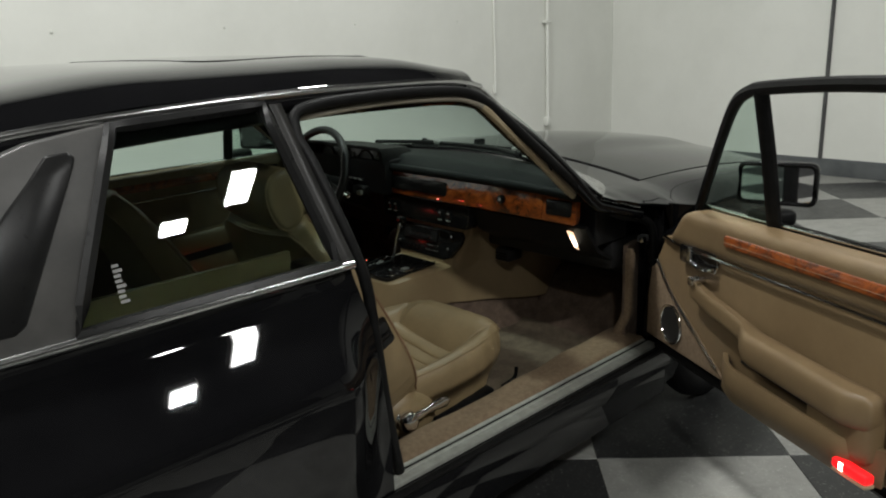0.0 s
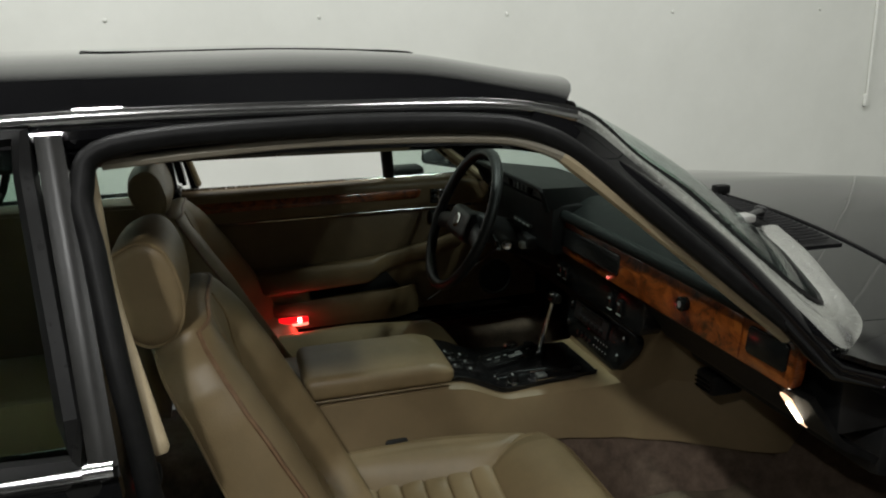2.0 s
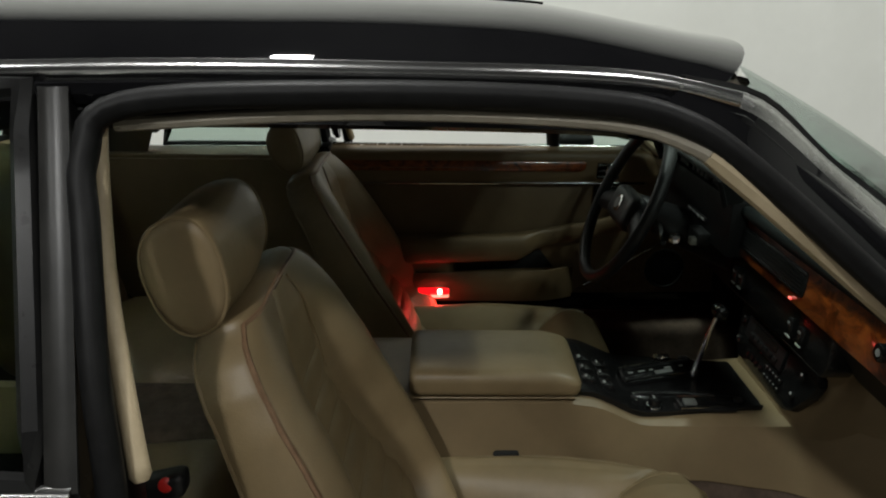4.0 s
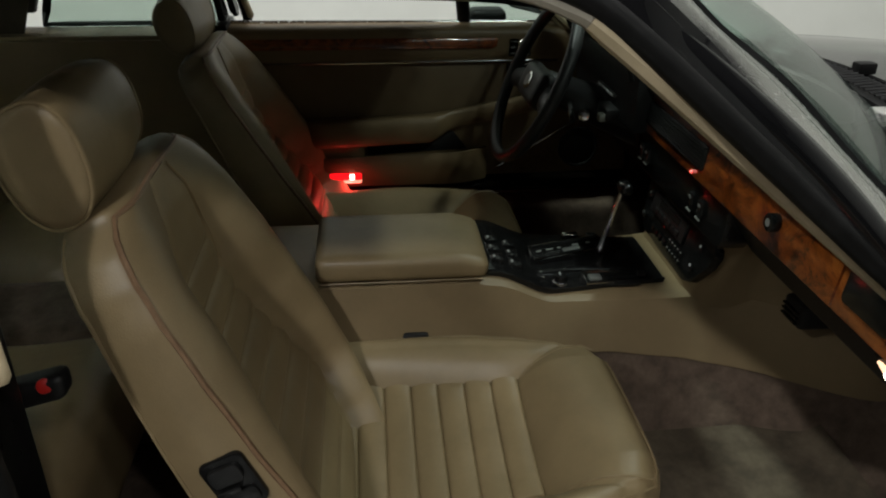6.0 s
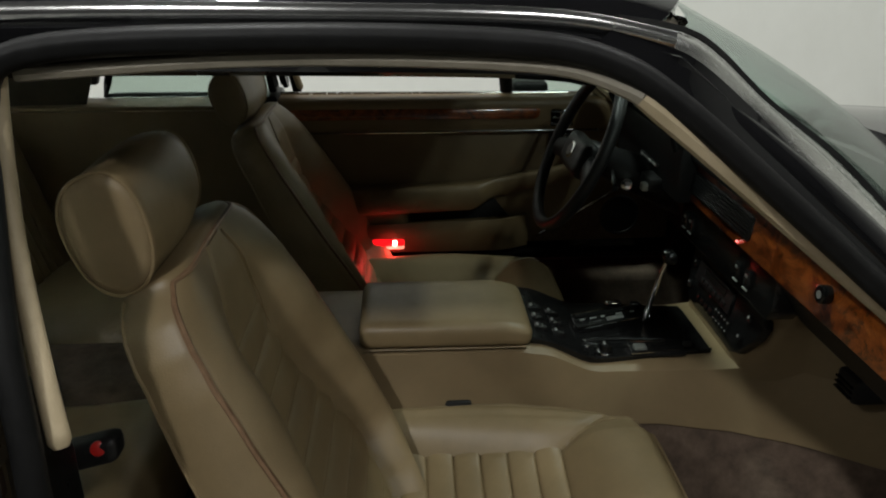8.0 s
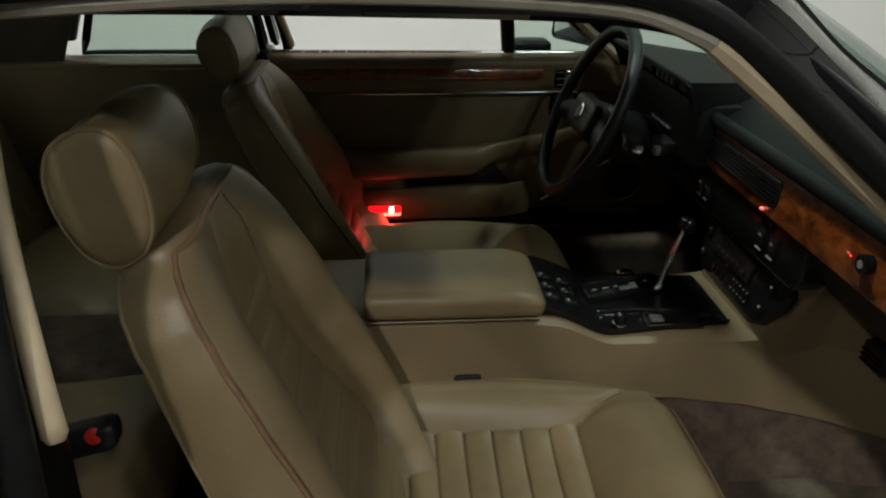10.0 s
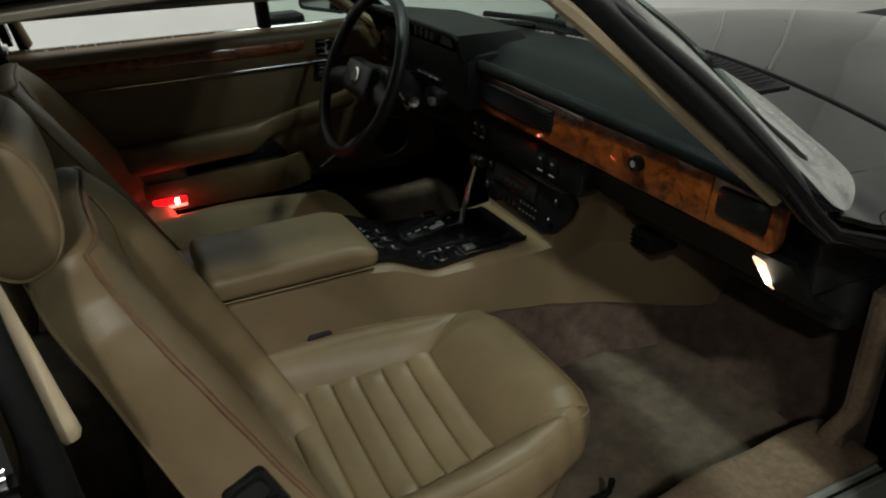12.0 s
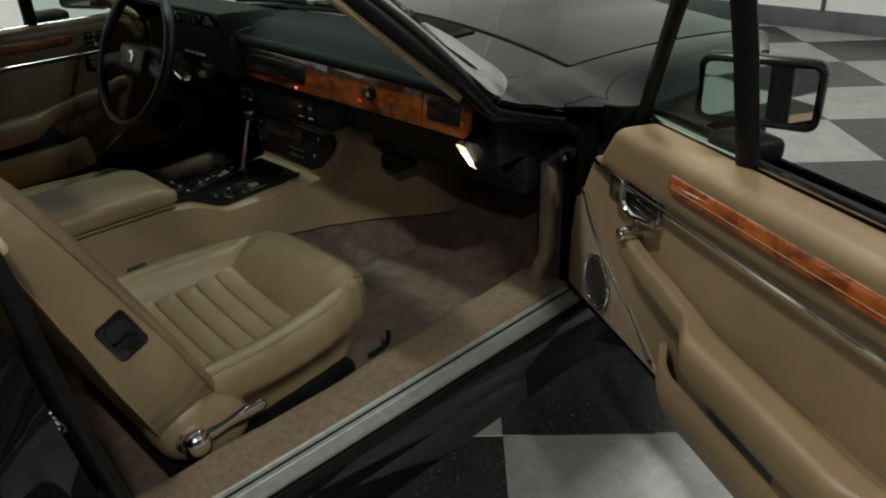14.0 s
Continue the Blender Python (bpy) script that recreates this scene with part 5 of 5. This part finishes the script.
part("courtesy_lamp", prism([(-0.25, -0.10), (1.25, -0.10), (1.22, 1.10), (-0.22, 1.10)], lens_at, -0.035, -0.002, 0.002), RUBBER, dash, "lit courtesy lamp under the dashboard")
part("lamp_lens", prism([(0.0, 0.0), (1.0, 0.0), (0.92, 0.92), (0.60, 1.0), (0.06, 0.90)], lens_at, -0.004, 0.002, 0.001), LAMP_ON, dash, "glowing warm lamp lens")
part("lamp_bulb", tube([lens_at(0.46, 0.22, 0.002), lens_at(0.50, 0.76, 0.002)], 0.0045, 8), BULB, dash, "bright bulb behind the lens")
part("footwell_vent", rbox((0.262, 1.20, 0.575), (0.032, 0.04, 0.024), 0.010, (8, 6, 6)), VINYL, dash, "black footwell air outlet")
for k in range(3):
    part("outlet_slat", block(0.238, 0.286, 1.154, 1.162, 0.561 + 0.010 * k, 0.565 + 0.010 * k, 0.001), GLOSS, dash)
part("lower_cover", sheet(lambda u, v: (-0.70 + 0.50 * v, 1.03 + 0.07 * u, 0.78 - 0.16 * u), 8, 12, 0.012), VINYL, dash)
# instrument binnacle
def hood(u, v):
    """The hood narrows rearwards and runs down into the dashboard top; its ends are flat facets."""
    xr, xl = -0.100 - 0.125 * u, -0.605 + 0.06 * u
    z = 0.955 - 0.030 * u - 0.006 * abs(2 * v - 1) ** 4
    y = 0.930 + 0.235 * u
    if v > 0.86:
        k = (v - 0.86) / 0.14
        return (xr + (-0.016 + 0.05 * u) * k, y + 0.024 * k * (1 - u), z - (0.055 - 0.040 * u) * k)
    if v < 0.14:
        k = (0.14 - v) / 0.14
        return (xl - (-0.016 + 0.05 * u) * k, y + 0.024 * k * (1 - u), z - (0.055 - 0.040 * u) * k)
    return (xl + (xr - xl) * (v - 0.14) / 0.72, y, z)


part("binnacle", sheet(hood, 16, 43, 0.010), HOOD, dash, "black instrument binnacle hood", angle=25)
part("binnacle_lip", tube([Vector(hood(0.0, k / 40)) + Vector((0, -0.001, -0.002)) for k in range(41)], 0.0055, 8), HOOD, dash)
part("binnacle_body", block(-0.600, -0.128, 0.972, 1.06, 0.775, 0.900, 0.008), HOOD, dash, "black lower housing of the instruments")
part("instrument_face", block(-0.585, -0.135, 0.985, 0.995, 0.80, 0.945, 0.004), GLOSS, dash, "black instrument panel")
part("legend_strip", block(-0.383, -0.255, 0.966, 0.974, 0.818, 0.826, 0.002), VINYL, dash)
part("column_switch", block(-0.300, -0.225, 0.945, 0.975, 0.770, 0.800, 0.006), VINYL, dash, "black switch block beside the column")
part("light_switch", rbox((-0.245, 0.940, 0.778), (0.012, 0.008, 0.009), 0.004, (5, 5, 5)), TREAD, dash, "grey light switch knob")
for x in (-0.49, -0.25):
    part("dial", disc((x, 0.984, 0.885), (0, -1, 0), 0.045, 0.006, 28, 0.002), VINYL, dash)
    part("dial_rim", tube([(x + 0.046 * math.cos(2 * math.pi * k / 28), 0.982, 0.885 + 0.046 * math.sin(2 * math.pi * k / 28)) for k in range(28)], 0.003, 6, True, 1.0, (0, 1, 0)), GLOSS, dash)
for k in range(4):
    part("small_gauge", block(-0.425 + 0.03 * k, -0.405 + 0.03 * k, 0.981, 0.987, 0.85, 0.92, 0.002), VINYL, dash)
part("driver_fascia", prism([(-0.715, 0.782), (-0.60, 0.782), (-0.60, 0.866), (-0.715, 0.862)], face, -0.02, 0.0, 0.004), WOOD, dash, "burl walnut fascia beside the driver's door")
part("driver_vent", prism(rounded(-0.70, -0.615, 0.797, 0.852, 0.008, 3), face, -0.006, 0.003, 0.001), GLOSS, dash)
for k in range(4):
    part("warning_mark", block(-0.372 + 0.030 * k, -0.352 + 0.030 * k, 0.9645, 0.967, 0.8195, 0.8245), GREY_MARK, dash)

# steering wheel on its leaning column
hubp = Vector((-0.360, 0.828, 0.829))
axis = Vector((0, -math.cos(radians(24)), math.sin(radians(24))))
across, upw = Vector((1, 0, 0)), Vector((0, math.sin(radians(24)), math.cos(radians(24))))


def wheel_point(r, a, d=0.0):
    return hubp + across * r * math.cos(a) + upw * r * math.sin(a) + axis * d


sw = part("steering_wheel", tube([wheel_point(0.19, 2 * math.pi * k / 64, 0.02) for k in range(64)], 0.0145, 12, True, 1.0, axis), VINYL, car, "black leather steering wheel")
part("hub_pad", warp(rbox((0, 0, 0), (0.084, 0.043, 0.022), 0.02, (16, 12, 6)), lambda x, y, z: hubp + across * x + upw * (y - 0.012) + axis * (z + 0.008)), VINYL, sw, "black hub pad")
part("hub_emblem", disc(wheel_point(0.008, -1.5708, 0.034), axis, 0.021, 0.006, 24, 0.002), CHROME, sw, "round silver hub emblem")
part("emblem_centre", disc(wheel_point(0.008, -1.5708, 0.036), axis, 0.014, 0.004, 20), GREY_MARK, sw)
for a in (-13, 193):
    part("spoke", tube([wheel_point(0.05, radians(a), 0.004), wheel_point(0.12, radians(a), 0.008), wheel_point(0.182, radians(a), 0.018)], [0.032, 0.026, 0.022], 8, flat=0.35, up=axis), VINYL, sw)
part("steering_column", tube([hubp - axis * 0.0, hubp - axis * 0.12, hubp - axis * 0.30], [0.03, 0.045, 0.05], 14), VINYL, car, "black steering column shroud")
part("column_stalk", tube([hubp - axis * 0.07, hubp - axis * 0.06 + across * 0.13 - upw * 0.03], [0.006, 0.007], 8), CHROME, sw)
part("light_stalk", tube([hubp - axis * 0.07, hubp - axis * 0.06 - across * 0.13 - upw * 0.05], [0.006, 0.007], 8), CHROME, sw)
part("ignition_barrel", disc(hubp - axis * 0.10 + across * 0.075 - upw * 0.02, (1, -0.4, 0.2), 0.014, 0.04, 16, 0.003), CHROME, sw)

# ---- the car: doors ----
def door(word, O, d, n, drop, rise, lamp_at, aim, open_state):
    """L runs back from the hinge edge, m inboard of the trim's face, z up."""
    O, d, n = Vector(O), Vector(d), Vector(n)

    def at(L, m, z):
        p = O + d * L + n * m
        return Vector((p.x, p.y, z - drop + rise * L))

    def up(u, v, m):
        return at(u, m, v)

    sunk = 0.02 if rise == 0 else 0.0
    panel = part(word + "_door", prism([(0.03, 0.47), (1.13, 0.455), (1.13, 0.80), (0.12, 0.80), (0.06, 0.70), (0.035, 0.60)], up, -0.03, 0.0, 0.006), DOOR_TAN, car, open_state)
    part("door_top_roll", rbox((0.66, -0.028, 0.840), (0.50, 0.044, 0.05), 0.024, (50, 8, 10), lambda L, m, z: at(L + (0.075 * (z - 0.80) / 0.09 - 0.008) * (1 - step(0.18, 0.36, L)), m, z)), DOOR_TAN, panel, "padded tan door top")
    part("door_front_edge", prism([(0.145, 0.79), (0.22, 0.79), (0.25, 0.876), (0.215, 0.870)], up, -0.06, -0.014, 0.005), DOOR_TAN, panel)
    part("outer_skin", sheet(lambda u, v: at(0.01 + 1.12 * u, -0.055 - 0.10 * step(0.0, 0.12, u) - 0.045 * math.sin(math.pi * v), 0.40 + (0.475 - 1.5 * sunk) * v), 24, 14, 0.006), PAINT, panel, "gloss black outer door skin")
    part("door_shell", prism([(0.012, 0.41), (1.125, 0.40), (1.125, 0.868), (0.19, 0.868), (0.03, 0.79)], up, -0.13, -0.034, 0.012), PAINT, panel, "gloss black door shell")
    part("door_bottom_seal", tube([at(0.02, -0.04, 0.425), at(1.12, -0.04, 0.415)], 0.012, 6), RUBBER, panel)
    part("waist_strip", tube([at(0.115, 0.005, 0.796), at(0.22, 0.013, 0.790), at(0.6, 0.014, 0.789), at(1.13, 0.014, 0.789)] if rise else [at(0.26, 0.012, 0.799), at(0.7, 0.012, 0.797), at(1.13, 0.012, 0.796)], 0.0042, 8), CHROME, panel, "chrome strip across the door trim")
    part("belt_strip", tube([at(0.215, -0.064, 0.894), at(1.13, -0.064, 0.897)] if rise else [at(0.215, -0.054, 0.888), at(1.13, -0.054, 0.894)], 0.0050, 8), CHROME if rise else BRIGHT, panel, "chrome strip along the window sill")
    part("belt_rubber", tube([at(0.205, -0.075, 0.884 - sunk), at(1.13, -0.075, 0.891 - sunk)], 0.011, 6), RUBBER, panel)
    wood = part("door_wood", prism([(0.428, 0.838), (0.442, 0.833), (1.10, 0.833), (1.11, 0.839), (1.11, 0.858), (1.10, 0.863), (0.432, 0.862), (0.423, 0.856)], lambda u, v, m: at(u, m + 0.012 - 0.25 * (v - 0.845), v), -0.01, 0.009, 0.004), WOOD, panel, "burl walnut strip on the door")
    part("wood_inlay", tube([at(0.44, 0.0225, 0.843), at(1.10, 0.0225, 0.843)], 0.0007, 4), PIPING, panel)
    # handle in its recessed bezel
    if rise:
        grip = lambda u, v, m: at(u, m, v)
        part("handle_recess", prism(rounded(0.262, 0.385, 0.752, 0.797, 0.014, 3), grip, -0.004, 0.005, 0.002), GLOSS, panel)
        bez = part("handle_bezel", tube([grip(u, v, 0.008) for u, v in rounded(0.258, 0.39, 0.748, 0.80, 0.018, 4)], 0.0042, 8, True, 0.8), CHROME, panel, "chrome surround of the door handle")
        part("door_handle", prism(rounded(0.225, 0.278, 0.75, 0.802, 0.01, 3), grip, 0.002, 0.020, 0.005), TRIM, panel, "chrome inner door handle")
        part("handle_lip", tube([grip(0.28, 0.757, 0.016), grip(0.33, 0.752, 0.024), grip(0.385, 0.758, 0.018)], 0.006, 8), CHROME, panel)
        part("lock_knob", disc(grip(0.322, 0.717, 0.045), n, 0.013, 0.045, 16, 0.005), CHROME, panel, "chrome lock knob")
    else:
        for z0, z1 in ((0.808, 0.860), (0.748, 0.790)):
            plate_h = part("handle_plate", prism(rounded(0.330, 0.398, z0, z1, 0.007, 3), up, 0.002, 0.016, 0.003), GLOSS, panel, "black handle plate with chrome bars")
            for k in range(3):
                z = z0 + 0.010 + (z1 - z0 - 0.020) * k / 2
                part("handle_bar", tube([at(0.337, 0.018, z), at(0.391, 0.018, z)], 0.0028, 6), CHROME, panel)
        part("door_handle", prism(rounded(0.352, 0.372, 0.812, 0.856, 0.006, 3), up, 0.014, 0.026, 0.004), CHROME, panel, "chrome inner door handle")
    # armrest: a narrow pull that widens to a shelf, and the map pocket below
    def arm(L, m, z):
        t = step(0.52, 0.60, L)
        k = (m / 0.05 + 1) * 0.5
        low = 0.030 * step(0.54, 0.62, L) * (1 - step(0.64, 0.71, z))
        return at(L, 0.006 + (0.030 + 0.036 * t) * k - 0.02 * step(0.90, 0.96, L) * k, z - low + curve([(0.29, 0.026), (0.42, -0.004), (0.55, -0.026), (0.96, -0.040)], L))

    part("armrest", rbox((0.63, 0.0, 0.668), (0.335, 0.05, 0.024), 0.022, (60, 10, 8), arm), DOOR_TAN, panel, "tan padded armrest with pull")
    # a flat black sheet stands for the shade inside the pocket's opening
    part("pocket_shade", prism([(0.50, 0.548), (0.78, 0.535), (0.785, 0.575), (0.54, 0.60)], up, 0.0, 0.004, 0.001), VINYL, panel, "black sheet for the shade in the map pocket's opening")
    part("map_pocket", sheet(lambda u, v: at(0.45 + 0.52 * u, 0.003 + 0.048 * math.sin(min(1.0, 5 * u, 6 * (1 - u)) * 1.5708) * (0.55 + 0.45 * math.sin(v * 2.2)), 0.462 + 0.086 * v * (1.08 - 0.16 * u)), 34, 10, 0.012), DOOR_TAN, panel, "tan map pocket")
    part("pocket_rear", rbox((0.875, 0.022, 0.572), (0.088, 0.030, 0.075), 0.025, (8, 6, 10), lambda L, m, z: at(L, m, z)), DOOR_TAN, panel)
    # carpeted front corner, its chrome edge and the loudspeaker
    part("lower_carpet", prism([(0.035, 0.478), (0.44, 0.474), (0.40, 0.50), (0.30, 0.56), (0.17, 0.64), (0.09, 0.715), (0.055, 0.69), (0.038, 0.60)], up, 0.0, 0.007, 0.002), CARPET_TAN, panel, "tan carpet on the lower door corner")
    part("carpet_edge", tube(smooth_path([at(0.09, 0.009, 0.722), at(0.17, 0.011, 0.645), at(0.30, 0.011, 0.563), at(0.41, 0.011, 0.495)], 6), 0.0045, 8), CHROME, panel, "chrome edge of the door carpet")
    # the driver's speaker has a black rim in place of shaded chrome
    spk = part("loudspeaker", tube([at(0.180 + 0.053 * math.cos(a), 0.011, 0.548 + 0.056 * math.sin(a)) for a in [2 * math.pi * k / 36 for k in range(36)]], 0.0042, 8, True), CHROME if rise else VINYL, panel, "round loudspeaker with chrome rim" if rise else "round loudspeaker, its rim blackened for shade")
    part("speaker_mesh", disc(at(0.180, 0.012, 0.548), n, 0.053, 0.010, 36, 0.002), VINYL, panel, "black speaker mesh")
    lampb = part("warning_lamp", rbox((lamp_at, 0.056, 0.494), (0.045, 0.012, 0.0105), 0.006, (12, 5, 5), lambda L, m, z: at(L, m, z)), RED_SOFT if rise else RED, panel, "lit red door warning lamp")
    part("lamp_bulb", rbox((lamp_at - 0.018, 0.0675, 0.4945), (0.0062, 0.0016, 0.0085), 0.0014, (4, 4, 4), lambda L, m, z: at(L, m, z)), RED_BULB, panel, "bulb glowing through the red lens")
    part("clear_lens", rbox((lamp_at, 0.054, 0.479), (0.044, 0.012, 0.0045), 0.003, (12, 5, 4), lambda L, m, z: at(L, m, z)), CLEAR_LENS if rise == 0 else WELT, panel, "clear lower lens of the lamp")
    glowl = bpy.data.lights.new("red_bulb", "POINT")
    glowl.energy, glowl.color, glowl.shadow_soft_size = (0.14 if rise == 0 else 0.02), (1.0, 0.035, 0.03), 0.012
    gl = new("red_bulb_lamp", glowl)
    gl.location = at(lamp_at - 0.01, 0.082, 0.476)
    gl.parent = panel
    # window frame, divider and quarter light
    def lean(L, z, out=0.0):
        """On the leaning plane of the side glass."""
        return at(L, -0.06 + (z - 0.885) * (0.28 if rise else 0.50) + out, z)

    fr = smooth_path([lean(0.187, 0.885), lean(0.300, 1.020), lean(0.400, 1.135), lean(0.455, 1.186), lean(0.505, 1.208), lean(0.57, 1.217), lean(0.80, 1.225), lean(1.125, 1.222)], 6)
    part("window_frame", tube(fr, 0.0140, 8, flat=1.1), RUBBER, panel, "black door window frame")
    part("frame_back", tube([lean(1.125, 1.222), lean(1.155, 1.0), lean(1.15, 0.885)], 0.011, 8), RUBBER, panel)
    part("quarter_divider", tube([lean(0.507, 0.88), lean(0.535, 1.06), lean(0.550, 1.214)], 0.0185, 10, flat=0.7), RUBBER, panel, "black bar of the quarter light")
    ql = part("quarter_light", prism([(0.200, 0.889), (0.507, 0.889), (0.548, 1.208), (0.500, 1.200), (0.455, 1.178), (0.400, 1.126), (0.300, 1.012)], lambda u, v, m: lean(u, v, m), -0.003, 0.003), VENT_GLASS, panel, "green tinted quarter light")
    ql.visible_shadow = False
    # door mirror
    mc = at(0.422, -0.125, 0.978) if rise else Vector((-0.86, 0.90, 0.955))
    face_n = (d * aim[0] + n * aim[1]).normalized()
    side = face_n.cross(Vector((0, 0, 1))).normalized()
    place = lambda a, b, c: mc + side * a + Vector((0, 0, b)) + face_n * c
    mm = part("door_mirror", rbox((0, 0, 0), (0.091, 0.052, 0.026), 0.018, (16, 12, 6), lambda a, b, c: place(a * (1 + 2.5 * min(0.0, c)), b * (1 + 2.5 * min(0.0, c)), c - 0.014)), GLOSS, panel, "black door mirror")
    part("mirror_rim", tube([place(a, b, 0.012) for a, b in rounded(-0.087, 0.087, -0.048, 0.048, 0.014, 4)], 0.0055, 8, True), GLOSS, panel)
    part("mirror_glass", prism(rounded(-0.081, 0.081, -0.042, 0.042, 0.011, 4), lambda a, b, c: place(a, b, c), 0.011, 0.014), MIRROR, panel, "mirror glass")
    part("mirror_foot", rbox((0.44, -0.10, 0.898), (0.05, 0.04, 0.02), 0.015, (8, 6, 5), lambda L, m, z: at(L, m, z)), RUBBER, panel)
    return panel


door("passenger", (0.813, 1.205, 0), (0.866, -0.5, 0), (-0.5, -0.866, 0), 0.05, 0.05, 0.945, (0.68, 0.73), "open door with tan trim and walnut strip")
part("hinge_cover", block(-0.80, -0.70, 1.185, 1.275, 0.25, 0.80, 0.01), VINYL, car)
door("driver", (-0.715, 1.205, 0), (0, -1, 0), (1, 0, 0), 0.0, 0.0, 0.845, (0.88, 0.47), "closed door with tan trim and walnut strip")
part("driver_door_skin", flank(-1, 0.142, 1.255, 0.36, lambda y: 0.866, 30), PAINT, car, "gloss black closed driver's door skin")
# small print on the quarter window
for k in range(8):
    w = 0.011 if k % 3 else 0.015
    part("window_print", prism([(-0.358, 0.942 + 0.0076 * k), (-0.358 + w, 0.942 + 0.0076 * k), (-0.358 + w, 0.9465 + 0.0076 * k), (-0.358, 0.9465 + 0.0076 * k)], lambda u, v, d: flare(1, u + 0.06 * (v - 0.942), v, d), 0.0005, 0.0012), FAINT_MARK, car)

# ---- floor tiles ----
T = 0.6096
tile_angle = radians(44.5)
tu, tv = Vector((math.cos(tile_angle), math.sin(tile_angle), 0)), Vector((-math.sin(tile_angle), math.cos(tile_angle), 0))
tile_origin = Vector((0.743, 1.070, 0))
tile_meshes = []
for mat in (TILE_LIGHT, TILE_DARK):
    bm = block(-T / 2 + 0.0008, T / 2 - 0.0008, -T / 2 + 0.0008, T / 2 - 0.0008, -0.005, 0.0)
    bmesh.ops.bevel(bm, geom=[e for e in bm.edges if all(v.co.z > -0.001 for v in e.verts)], offset=0.0012, segments=1, affect="EDGES")
    me = bpy.data.meshes.new("tile")
    bm.to_mesh(me)
    bm.free()
    me.materials.append(mat)
    tile_meshes.append(me)
for i in range(-14, 15):
    for j in range(-14, 15):
        c = tile_origin + tu * T * (i + 0.5) + tv * T * (j + 0.5)
        if WX - 0.15 < c.x < EX + 0.15 and SY - 0.15 < c.y < WY + 0.15:
            ob = new("tile", tile_meshes[(i + j + 1) % 2])
            ob.parent = floor
            ob.location = c
            ob.rotation_euler = (0, 0, tile_angle)
